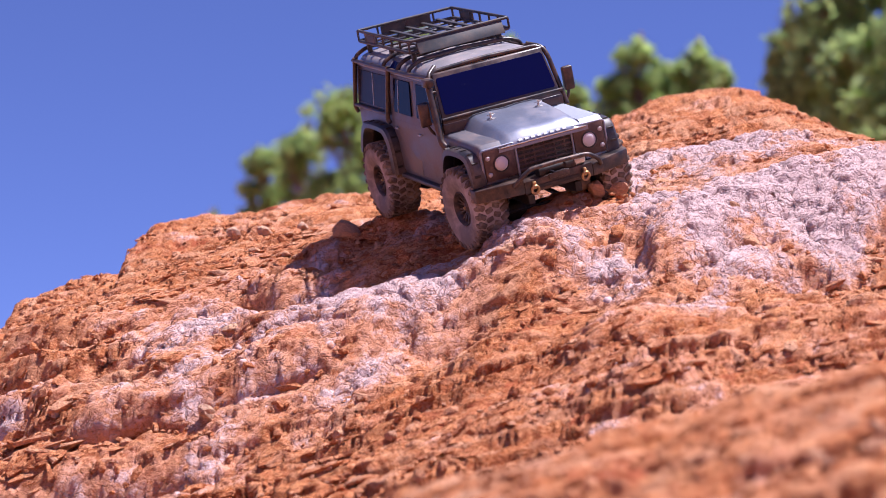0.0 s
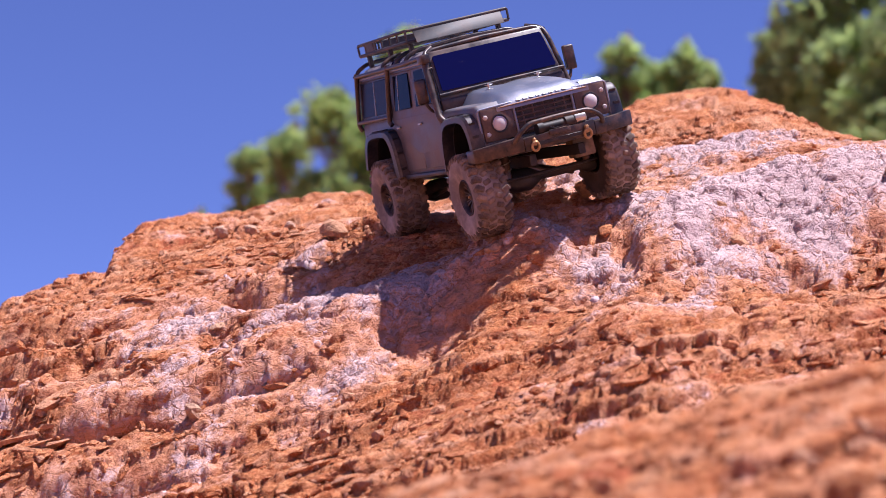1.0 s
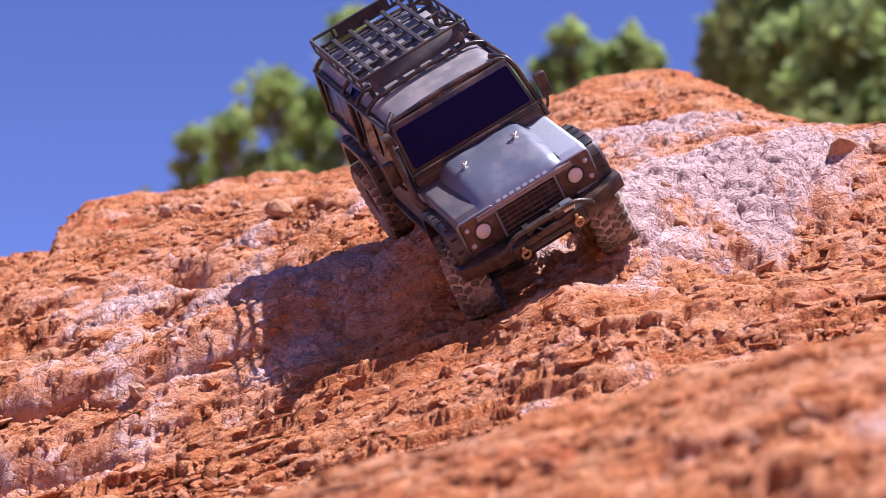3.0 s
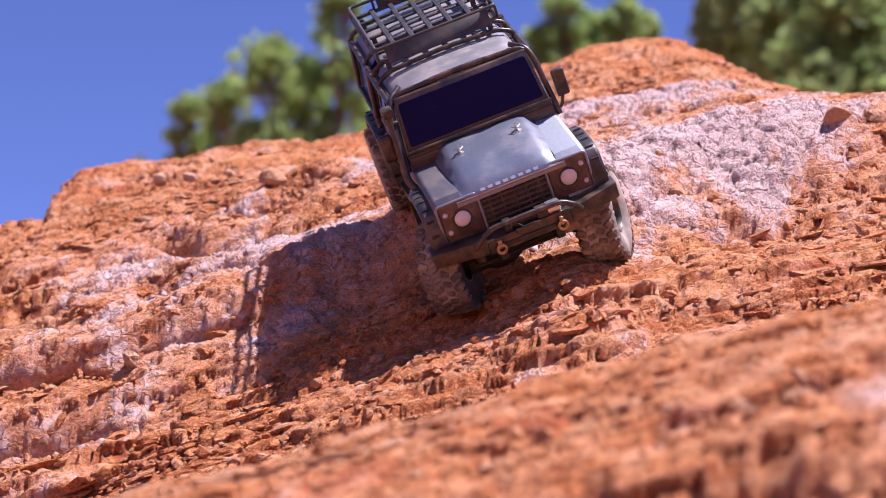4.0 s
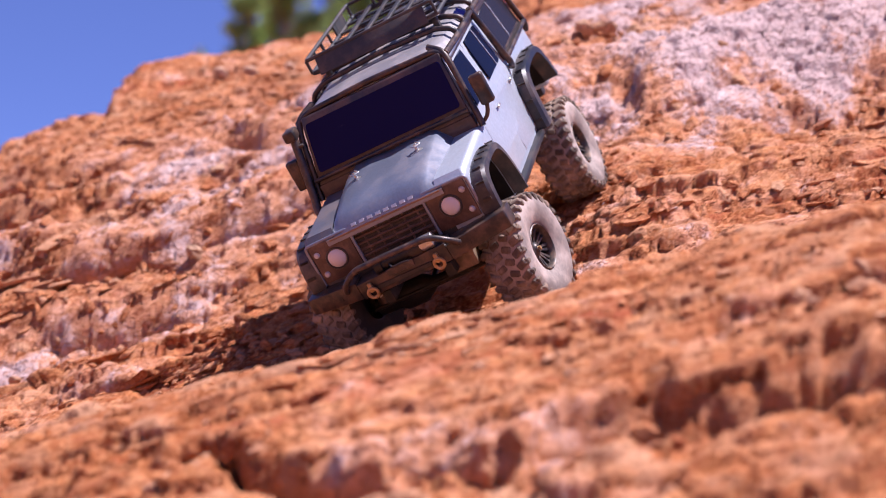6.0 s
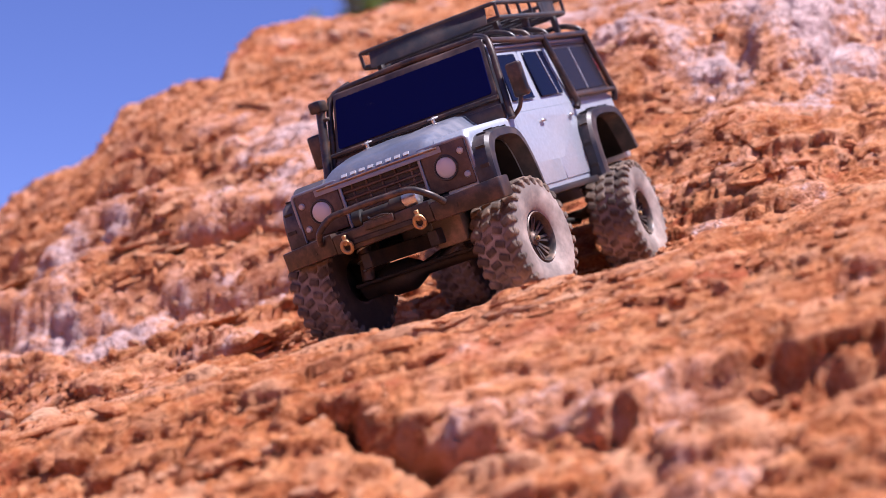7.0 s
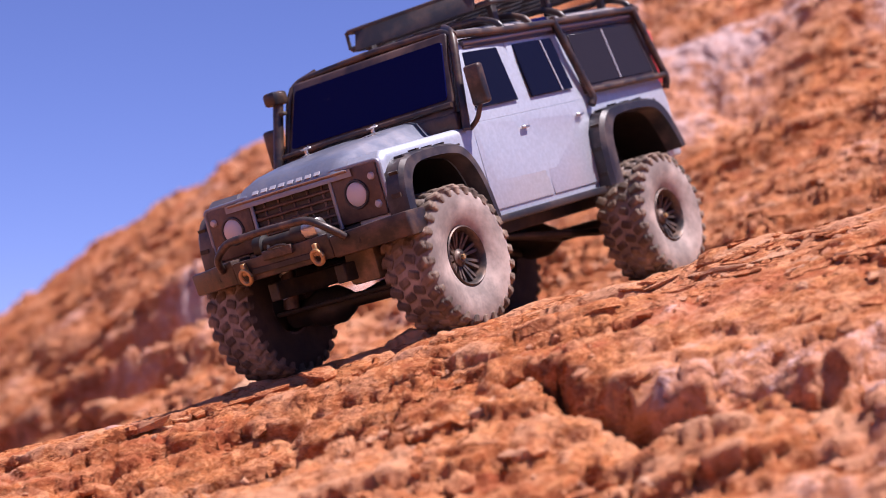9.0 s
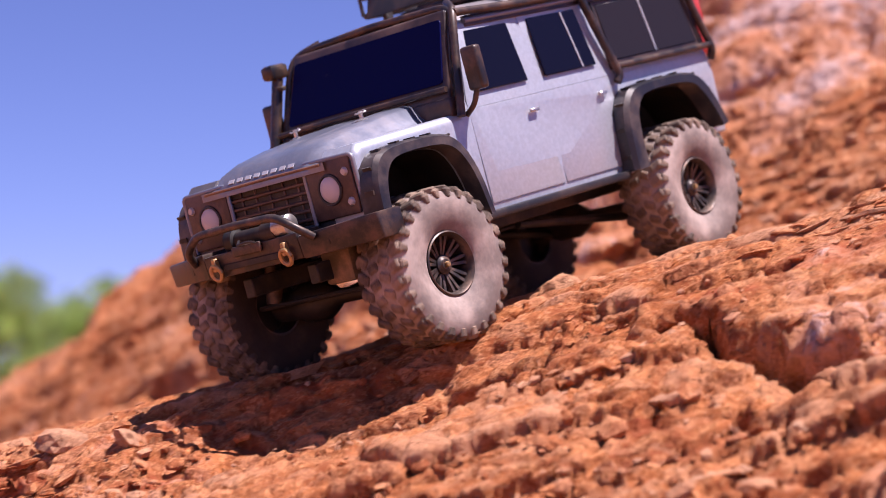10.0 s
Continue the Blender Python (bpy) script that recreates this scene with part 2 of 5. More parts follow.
def blocks(x, y, size, k):
    """Scattered fracture blocks: the nearest one's centre, how close its joint is, and its number."""
    wx = x + .30 * size * fbm(x, y, size * .9, 3, k + 100)
    wy = y + .30 * size * fbm(x, y, size * .9, 3, k + 200)
    u, v = wx / (size * 1.9) + .12 * wy / size, wy / (size * .8) - .16 * wx / size
    i, j = np.floor(u), np.floor(v)
    f1, f2 = np.full(x.shape, 9.0), np.full(x.shape, 9.0)
    pu, pv, who = np.zeros(x.shape), np.zeros(x.shape), np.zeros(x.shape)
    for a in (-1, 0, 1):
        for b in (-1, 0, 1):
            qu = i + a + .05 + .9 * lattice(i + a, j + b, k)
            qv = j + b + .05 + .9 * lattice(i + a, j + b, k + 5)
            d = np.hypot(qu - u, qv - v)
            near = d < f1
            f2 = np.where(near, f1, np.minimum(f2, d))
            who = np.where(near, lattice(i + a, j + b, k + 9), who)
            pu, pv = np.where(near, qu, pu), np.where(near, qv, pv)
            f1 = np.where(near, d, f1)
    du, dv = pu - u, pv - v
    # back from the slanted lattice to metres
    det = 1.25 / 1.9 + .12 * .16
    dx, dy = (1.25 * du - .12 * dv) / det * size, (dv / 1.9 + .16 * du) / det * size
    return x + dx, y + dy, f2 - f1, who


def gate(v):
    return 1 / (1 + np.exp(np.clip(v, -50, 50)))


def detail(x, y, z0):
    """Ledges, fracture blocks, crumbs and cracks on the large form."""
    mask = np.interp(y, [.5, 1.1, 4.4, 5.5], [0, 1, 1, 0]) * np.interp(x, [-2.2, -1.4, 1.4, 2.2], [0, 1, 1, 0])
    sandy = np.exp(-((y - 2.02 - .12 * x) / .27) ** 4) * gate((-x - .75) / .05)             # the ramp is smoother
    bluff = gate((x + .24 - .5 * (y - 2.8)) / .05) * gate((-x - 1.05) / .05) * np.exp(-((y - 2.82) / .48) ** 6)
    bluff = bluff * np.clip(.68 + 1.7 * fbm(x, y, .17, 3, 13), 0, 1)
    crust = crust_at(x, y)
    pale = np.clip((crust - .15) * 2.5, 0, 1)
    z = z0 + .016 * fbm(x, y, .33, 3, 3) * (1 - .75 * sandy)
    # tall steps of the bluff
    bed = z - .16 * x + .060 * fbm(x * .9, y, .17, 3, 11, .5)
    fr = bed / .092 - np.floor(bed / .092)
    sharp = fr ** 5 / (fr ** 5 + (1 - fr) ** 5)
    z = z + .95 * bluff * .092 * (sharp - fr)
    fall_ = fr
    crust = crust + .34 * bluff * np.exp(-((fr - .47) / .10) ** 2) * np.clip(.05 + 2.2 * fbm(x, y * .2, .10, 3, 19), 0, 1)
    # fracture blocks of four sizes, each a tilted plate with rounded joints
    tone = 0
    for size, weight, soft, k in ((.150, .12, .5, 300), (.064, .22, .30, 310)):
        cx, cy, gap, who = blocks(x, y, size, k)
        some = np.clip(.60 + 1.4 * fbm(x, y, size * 2.8, 2, k + 1), 0, 1.15) * (1 - (.8 if size > .05 else .55) * sandy)
        step = np.clip(form(cx, cy) - z0, -.5 * size, .5 * size)
        lift = (who - .5) * size * .11 + (lattice(np.floor(who * 977), np.floor(who * 31), 3) - .5) * .22 * (cy - y)
        round_ = np.clip(gap / soft, 0, 1)
        round_ = round_ * (2 - round_)
        z = z + some * (weight * step + lift * (1 - .3 * pale)) * round_
        z = z - some * (.05 + .10 * pale) * size * (1 - round_)
        tone = tone + (who - .5) * (1.0 if size < .1 else .6)
    z = z + .005 * fbm(x, y, .08, 2, 31, .5) * (1 - .5 * sandy)
    # thin beds: short ragged plates with sharp fronts
    for thick, k in ((.021, 62), (.0095, 67)):
        bed = z - .27 * x + .06 * y + .0055 * fbm(x * .5, y, .06, 3, k)
        fr = bed / thick - np.floor(bed / thick)
        sharp = fr ** 6 / (fr ** 6 + (1 - fr) ** 6)
        z = z + np.clip(.25 + 2.4 * fbm(x * .6, y, .14, 3, k + 2), 0, .95) * thick * (sharp - fr) * (1 - .5 * sandy) * (1 - .9 * pale) * (1 if thick > .01 else .45)
    # the brow's corner block, and the eaten-out lip before the ramp
    brow = gate((3.40 - y) / .02) * gate((y - 4.5) / .1)
    z = z - .020 * brow * gate((x + .49) / .02)
    for x0, a, b, w in ((-.503, .022, .055, .07), (-.693, .028, .045, .10), (-.86, .016, .016, .07), (-1.31, .040, .020, .12)):
        d = x - x0 + .012 * fbm(x, y, .05, 2, 66)
        rise = gate(-d / .004)
        z = z + brow * (a * rise * np.exp(-np.maximum(d, 0) / w) - b * (1 - rise) * np.exp(-np.maximum(-d, 0) / w))
    lip = np.interp(x, [-.25, -.15, -.10, -.05, 0, .055, .10, .20, .32], [1.60, 1.545, 1.50, 1.458, 1.45, 1.43, 1.452, 1.425, 1.405])
    lip = lip + .05 * fbm(x, y * .3, .05, 3, 71) + .008 * (cells(x, y * .4, .035, 72)[2] - .5)
    zone = gate((np.abs(x - .14) - .32) / .03) * np.clip(.62 + 1.6 * fbm(x, y * .1, .10, 2, 75), .15 + .45 * gate((.02 - x) / .02), 1)
    z = z - .044 * gate((y - lip) / .0035) * zone * np.exp(-(np.maximum(lip - y, 0) / .055) ** 2)
    # crumbly nodules on the mound before the lip
    front = gate((y - 1.56 + .3 * x) / .03) * np.clip((y - 1.15) / .1, 0, 1)
    for size, k in ((.024, 81), (.0125, 84)):
        g1, g2, wh2 = cells(x + .2 * size * fbm(x, y, size, 2, k), y * .75, size, k)
        z = z + front * size * (.12 * np.clip(1 - g1, 0, 1) ** .7 * (.4 + wh2) - .08 * np.exp(-((g2 - g1) / .14) ** 2))
    # how far the ground is eaten back under its ledges
    gnaw = np.clip(.65 + 2.2 * fbm(x, y * .2, .07, 3, 73), 0, 1.2)
    under = .044 * zone * gnaw * np.exp(-((y - lip + .011) / .007) ** 2)
    under = under + .042 * bluff * np.clip(.3 + 2 * fbm(x, y * .2, .13, 3, 79), 0, 1) * np.exp(-((fall_ - .30) / .10) ** 2)
    return z, mask, crust, tone, under


def vnoise3(x, y, z, k):
    c = np.floor(z).astype(np.int32)
    w = (z - c).astype(np.float32)
    w = w * w * (3 - 2 * w)
    i, j = np.floor(x), np.floor(y)
    u, v = x - i, y - j
    u, v = u * u * (3 - 2 * u), v * v * (3 - 2 * v)
    out = 0
    for d in (0, 1):
        kk = k + (c + d) * 13
        q = [TABLE[(i.astype(np.int32) + a + kk * 37) & 255, (j.astype(np.int32) + b + kk * 101) & 255] for a in (0, 1) for b in (0, 1)]
        layer = (q[0] * (1 - v) + q[1] * v) * (1 - u) + (q[2] * (1 - v) + q[3] * v) * u
        out = out + layer * (w if d else 1 - w)
    return out


def cells3(x, y, z, size, k):
    """Scattered centres in space: distances to the nearest two, the nearest one's number and the way to it."""
    x, y, z = ((v / size).astype(np.float32) for v in (x, y, z))
    i, j, c = (np.floor(v - .5).astype(np.int32) for v in (x, y, z))
    f1, f2 = np.full(x.shape, 9, np.float32), np.full(x.shape, 9, np.float32)
    who, dx, dy, dz = (np.zeros(x.shape, np.float32) for _ in range(4))
    for a in (0, 1):
        for b in (0, 1):
            for d in (0, 1):
                kk = k + (c + d) * 13
                p, q = (i + a + kk * 37) & 255, (j + b + kk * 101) & 255
                ex = i + a + .15 + .7 * TABLE[p, q] - x
                ey = j + b + .15 + .7 * TABLE[(p + 71) & 255, q] - y
                ez = c + d + .15 + .7 * TABLE[p, (q + 53) & 255] - z
                r = np.sqrt(ex * ex + ey * ey + ez * ez)
                near = r < f1
                f2 = np.where(near, f1, np.minimum(f2, r))
                who = np.where(near, TABLE[(p + 29) & 255, (q + 17) & 255], who)
                dx, dy, dz = np.where(near, ex, dx), np.where(near, ey, dy), np.where(near, ez, dz)
                f1 = np.where(near, r, f1)
    return f1, f2, who, dx, dy, dz


def chips(x, y, z, pale, calm):
    """Broken earth, the same on steep and level ground: leaning flat chips along the bedding, and the cracked lumps of the crust."""
    wx, wy, wz = (v + .010 * (vnoise3(x / .028, y / .028, z / .028 + 5, k) - .5) for v, k in ((x, 3), (y, 23), (z, 43)))
    total, tone = 0, 0
    for size, amp, flat, k in ((.070, .0085, 1.7, 7), (.029, .0054, 1.8, 37), (.013, .0027, 1.5, 67)):
        f1, f2, who, dx, dy, dz = cells3(.62 * wx, .85 * wy, flat * (wz - .27 * wx + .06 * wy), size, k)
        lean = (who * 7.3 % 1 - .5) * dx + (who * 13.7 % 1 - .5) * dy + .9 * dz
        some = np.clip(.75 + 1.6 * (vnoise3(x / size / 4, y / size / 4, z / size / 4, k + 1) - .5), .15, 1.2)
        gap = np.clip((f2 - f1) / .16, 0, 1)
        total = total + amp * some * ((who - .5) * 1.1 + .9 * lean - .75 * (1 - gap) ** 2)
        tone = tone + (who - .5) * some
    lump = 0
    for size, amp, k in ((.050, .0062, 11), (.023, .0044, 41), (.0115, .0022, 71)):
        f1, f2, who, dx, dy, dz = cells3(wx, wy, wz, size, k)
        gap = np.clip((f2 - f1) / .13, 0, 1)
        lump = lump + amp * ((1 - f1 * f1) * .9 + (who - .5) * .6 - .95 * (1 - gap) ** 2 - .2)
    keep = 1 - pale
    return total * (1 - .8 * pale) * calm + lump * pale * (.4 + .6 * calm), tone * keep


def height(x, y, more=False):
    x, y = np.asarray(x, float), np.asarray(y, float)
    if len(x) * x[0].size > 60000 and len(x) > 1:          # large fields go in strips
        step = max(1, 40000 // x[0].size)
        strips = [height(x[k:k + step], y[k:k + step], True) for k in range(0, len(x), step)]
        whole = [np.concatenate(q) for q in zip(*strips)]
        return tuple(whole) if more else tuple(whole[:2])
    z0 = form(x, y)
    z, mask, crust, tone, under = detail(x, y, z0)
    # hollows eaten into the ground
    for cx, cy, rx, ry, d in PITS:
        r = np.hypot((x - cx) / rx, (y - cy) / ry) + .30 * fbm(x, y, .05, 3, 77)
        z = z - d * gate((r - 1) / .11)
    z = EYE + z0 + (z - z0) * mask
    return (z, crust, tone, under * mask) if more else (z, crust)


# holes and hollows: place, half sizes, depth
PITS = [(-.37, 1.545, .15, .060, .026), (-.08, 1.40, .028, .018, .022), (.13, 1.435, .045, .018, .026), (.22, 1.415, .050, .017, .032), (.32, 1.405, .040, .016, .030), (-.05, 2.835, .016, .016, .02), (.44, 2.74, .03, .03, .025),
        (.245, 2.80, .018, .05, .03), (-.30, 2.60, .05, .03, .03)]


def spaced(parts):
    out = [np.array([parts[0][0]])]
    for a, b, n in parts:
        out.append(np.linspace(a, b, n + 1)[1:])
    return np.concatenate(out)


def outward(start, end, n):
    return start + (end - start) * (np.linspace(0, 1, n + 1)[1:]) ** 3


def build_ground():
    xs = np.concatenate([outward(-1.6, -320, 36)[::-1], spaced([(-1.6, -1.0, 80), (-1.0, .8, 590), (.8, 1.5, 80)]), outward(1.5, 320, 36)])
    ys = np.concatenate([outward(.4, -300, 36)[::-1], spaced([(.4, 1.25, 50), (1.25, 1.7, 215), (1.7, 2.3, 210), (2.3, 3.5, 470), (3.5, 4.4, 150), (4.4, 6.5, 40)]), outward(6.5, 600, 50)])
    gx, gy = np.meshgrid(xs, ys)
    gz, crust, tone, under = height(gx, gy, True)
    zy, zx = np.gradient(gz, ys, xs)
    zx, zy = np.clip(zx, -2, 2), np.clip(zy, -2, 2)
    span = np.sqrt(zx * zx + zy * zy + 1)
    near = np.interp(gy, [.5, 1.1, 4.6, 6], [0, 1, 1, 0]) * np.interp(gx, [-2.2, -1.4, 1.4, 2.2], [0, 1, 1, 0])
    calm = 1 - .55 * np.exp(-((gy - 2.02 - .12 * gx) / .25) ** 4)
    push, chip = chips(gx, gy, gz, np.clip((crust - .20) * 3.2, 0, 1), calm)
    push, tone = push * near, tone + .8 * chip
    gx, gy, gz = gx - push * zx / span, gy - push * zy / span + under, gz + push / span - .25 * under
    crust, tone = crust * near - .3 * (1 - near), tone * near
    far = np.clip((np.hypot(gx, gy - 2) - 9) / 40, 0, 1)
    gz = gz + far * 1.2 * fbm(gx, gy, 22, 3, 90)
    nx, ny = len(xs), len(ys)
    co = np.stack([gx, gy, gz], -1).reshape(-1, 3)
    i = (np.arange(ny - 1)[:, None] * nx + np.arange(nx - 1)[None, :]).ravel()
    quads = np.stack([i, i + 1, i + nx + 1, i + nx], -1)
    me = bpy.data.meshes.new("ground")
    me.vertices.add(len(co))
    me.vertices.foreach_set("co", co.ravel())
    me.loops.add(quads.size)
    me.loops.foreach_set("vertex_index", quads.ravel())
    me.polygons.add(len(quads))
    me.polygons.foreach_set("loop_start", np.arange(0, quads.size, 4))
    me.update(calc_edges=True)
    me.polygons.foreach_set("use_smooth", np.ones(len(quads), bool))
    at = me.attributes.new("crust", "FLOAT", "POINT")
    at.data.foreach_set("value", np.clip(crust, -1, 1.5).ravel())
    at = me.attributes.new("tone", "FLOAT", "POINT")
    at.data.foreach_set("value", (tone * .35 + .5).ravel())
    me.materials.append(EARTH)
    ob = new("ground", me)
    return tagged(ob, "crumbling orange-red earth slope with layered ledges and pale salt crust", "ground", kind="structure")


build_ground()


# ---- the model car's materials ----
PAINT = plain("silver_paint", (0.51, 0.54, 0.60), 0.42, 0.42, 0.04, 22, coat=0.2)
# Darker copy of the silver, dust patches and the sky's blue reflection in its colour.
DIM_DUSTY = plain("dim_dusty_silver_paint", (0.23, 0.25, 0.32), 0.36, 0.55, 0.34, 26, coat=0.2, dust_colour=(0.30, 0.22, 0.18))
# Right side's shade put into a darker silver, under patches of dust.
SHADE_SILVER = plain("shade_side_silver_paint", (0.13, 0.125, 0.145), 0.45, 0.30, 0.5, 24, coat=0.05, dust_colour=(0.21, 0.135, 0.105))
ROOF = plain("dusty_roof_paint", (0.40, 0.37, 0.38), 0.38, 0.55, 0.55, 24, coat=0.1, dust_colour=(0.33, 0.225, 0.185))
TRIM = plain("black_plastic", (0.016, 0.016, 0.020), 0.42, 0.0, 0.10, 45)
# Orange-brown patches are dust plus the ground's reflection put into the colour.
TUBE = plain("black_powder_coat", (0.017, 0.014, 0.016), 0.33, 0.0, 0.34, 55, dust_colour=(0.30, 0.155, 0.085))
BROWN = plain("dusty_brown_trim", (0.030, 0.019, 0.020), 0.30, 0.0, 0.40, 34, dust_colour=(0.22, 0.13, 0.10))
FLARE = plain("scuffed_flare", (0.016, 0.016, 0.022), 0.36, 0.0, 0.42, 30, dust_colour=(0.24, 0.17, 0.14))
# Inner sides lie unlit; that shade is put into this darker rubber.
INNER_SHADE = plain("inner_shade_rubber", (0.045, 0.031, 0.024), 0.85, 0.0, 0.35, 35, dust_colour=(0.16, 0.10, 0.07))
RACK = plain("dark_grey_plastic", (0.024, 0.025, 0.031), 0.55, 0.0, 0.14, 40)
RUBBER = plain("dusty_rubber", (0.085, 0.058, 0.043), 0.85, 0.0, 0.88, 35, dust_colour=(0.40, 0.275, 0.195))
SIDEWALL = plain("dusty_sidewall", (0.20, 0.155, 0.135), 0.8, 0.0, 0.9, 25, dust_colour=(0.50, 0.39, 0.335))
GUN = plain("gunmetal", (0.060, 0.050, 0.048), 0.42, 0.6, 0.35, 70)
STEEL = plain("bright_steel", (0.62, 0.60, 0.58), 0.3, 0.9, 0.25, 60)
GOLD = plain("brass_finish", (0.50, 0.31, 0.13), 0.4, 0.7, 0.4, 90)
CHASSIS = plain("chassis_black", (0.014, 0.012, 0.011), 0.55, 0.1, 0.12, 40)
LINER = plain("arch_liner", (0.010, 0.007, 0.006), 0.7, 0.0, 0.05, 40)
PANEL = plain("lamp_panel_brown", (0.070, 0.034, 0.025), 0.42, 0.0, 0.25, 60)
COPPER = plain("copper_strip", (0.26, 0.14, 0.08), 0.45, 0.3, 0.4, 60)
GEAR = plain("dusty_housing", (0.12, 0.09, 0.05), 0.6, 0.0, 0.6, 50)
BULB = plain("indicator_lens", (0.55, 0.50, 0.48), 0.25, 0.0, 0.2, 80)
RED = plain("red_plastic", (0.55, 0.03, 0.035), 0.4, 0.0, 0.2, 40)
MARK = plain("pale_mark", (0.50, 0.51, 0.56), 0.4, 0.2, 0.15, 90)


def glass(name, colour, rough):
    m, nt, b = material(name)
    co = nt.nodes.new("ShaderNodeTexCoord").outputs["Object"]
    n = node(nt, "ShaderNodeTexNoise", {"Vector": co}, scale=55, detail=6, rough=0.7).outputs[0]
    col = mix(nt, ramp(nt, n, 0.66, 1.1), colour, (0.13, 0.11, 0.12))
    nt.links.new(col, b.inputs["Base Color"])
    b.inputs["Roughness"].default_value = rough
    b.inputs["IOR"].default_value = 1.5
    b.inputs["Specular IOR Level"].default_value = 0.05
    return m


GLASS = glass("smoked_window", (0.005, 0.006, 0.048), 0.06)
DOOR_GLASS = glass("dark_door_window", (0.006, 0.007, 0.020), 0.06)
DUST_GLASS = glass("dusty_smoked_window", (0.022, 0.019, 0.026), 0.22)
LENS = glass("lamp_lens", (0.62, 0.56, 0.54), 0.12)


# ---- shaping ----
def part(name, bm, mat, parent, label="", smooth=True, angle=40):
    """Links a bmesh as one mesh under a thing or under a part."""
    bmesh.ops.recalc_face_normals(bm, faces=bm.faces)
    for f in bm.faces:
        f.smooth = smooth
    for e in bm.edges:
        if len(e.link_faces) == 2 and e.calc_face_angle(0) > radians(angle):
            e.smooth = False
    me = bpy.data.meshes.new(name)
    bm.to_mesh(me)
    bm.free()
    me.materials.append(mat)
    ob = new(name, me)
    ob.parent = parent
    return tagged(ob, label) if label else ob


def bevel(bm, width, seg=2, geom=None):
    bmesh.ops.bevel(bm, geom=geom or list(bm.edges), offset=width, segments=seg, affect="EDGES", profile=0.5, clamp_overlap=True)
    return bm


def hexa(bm, low, high):
    """A block from four lower and four upper corners."""
    v = [bm.verts.new(c) for c in (*low, *high)]
    for a in ((3, 2, 1, 0), (4, 5, 6, 7), (0, 1, 5, 4), (1, 2, 6, 5), (2, 3, 7, 6), (3, 0, 4, 7)):
        bm.faces.new([v[i] for i in a])


def box(x0, x1, y0, y1, z0, z1, r=0.0015, seg=2, bm=None):
    bm2 = bmesh.new()
    hexa(bm2, [(x0, y0, z0), (x1, y0, z0), (x1, y1, z0), (x0, y1, z0)], [(x0, y0, z1), (x1, y0, z1), (x1, y1, z1), (x0, y1, z1)])
    if r:
        bevel(bm2, r, seg)
    return joined(bm, bm2)


def joined(bm, other):
    if bm is None:
        return other
    me = bpy.data.meshes.new("joint")
    other.to_mesh(me)
    other.free()
    bm.from_mesh(me)
    bpy.data.meshes.remove(me)
    return bm


def prism(poly, y0, y1, r=0.0015, seg=2, bm=None, lean=None):
    """A side outline in x and z drawn out from y0 to y1; lean(z) shifts the outer side sideways."""
    b = bmesh.new()
    rows = []
    for y in (y0, y1):
        rows.append([b.verts.new((x, y + (lean(z) if lean else 0), z)) for x, z in poly])
    b.faces.new(rows[0])
    b.faces.new(rows[1][::-1])
    n = len(poly)
    for i in range(n):
        b.faces.new((rows[0][i], rows[1][i], rows[1][(i + 1) % n], rows[0][(i + 1) % n]))
    bmesh.ops.recalc_face_normals(b, faces=b.faces)
    if r:
        edges = [e for e in b.edges if e.calc_face_angle(0) > 0.5]
        bevel(b, r, seg, edges)
    return joined(bm, b)


def tube(points, r, bm=None, sides=10, bend=4):
    """A bent round bar through the points, with rounded corners."""
    pts = [Vector(p) for p in points]
    path = [pts[0]]
    for a, b, c in zip(pts, pts[1:], pts[2:]):
        d = min((a - b).length, (c - b).length, r * 5) * 0.48
        p, q = b + (a - b).normalized() * d, b + (c - b).normalized() * d
        for k in range(bend + 1):
            u = k / bend
            path.append(p * (1 - u) ** 2 + b * 2 * u * (1 - u) + q * u * u)
    path.append(pts[-1])
    out = bm or bmesh.new()
    rings = []
    ref = None
    for i, p in enumerate(path):
        d = (path[min(i + 1, len(path) - 1)] - path[max(i - 1, 0)]).normalized()
        if ref is None:
            ref = d.orthogonal().normalized()
        ref = (ref - d * ref.dot(d)).normalized()
        other = d.cross(ref)
        rings.append([out.verts.new(p + r * (ref * math.cos(t) + other * math.sin(t))) for t in (2 * math.pi * k / sides for k in range(sides))])
    for a, b in zip(rings, rings[1:]):
        for k in range(sides):
            out.faces.new((a[k], a[(k + 1) % sides], b[(k + 1) % sides], b[k]))
    out.faces.new(rings[0][::-1])
    out.faces.new(rings[-1])
    return out


def lathe(profile, segments=48, bm=None, axis="Y", at=(0, 0, 0)):
    """Turns (radius, along) pairs about the y (or x) axis."""
    b = bmesh.new()
    rings = []
    for i in range(segments):
        t = 2 * math.pi * i / segments
        c, s = math.cos(t), math.sin(t)
        rings.append([b.verts.new((r * c, a, r * s) if axis == "Y" else (a, r * c, r * s)) for r, a in profile])
    for i in range(segments):
        p, q = rings[i], rings[(i + 1) % segments]
        for k in range(len(profile) - 1):
            b.faces.new((p[k], p[k + 1], q[k + 1], q[k]))
    bmesh.ops.remove_doubles(b, verts=b.verts, dist=1e-6)
    bmesh.ops.translate(b, verts=b.verts, vec=at)
    return joined(bm, b)


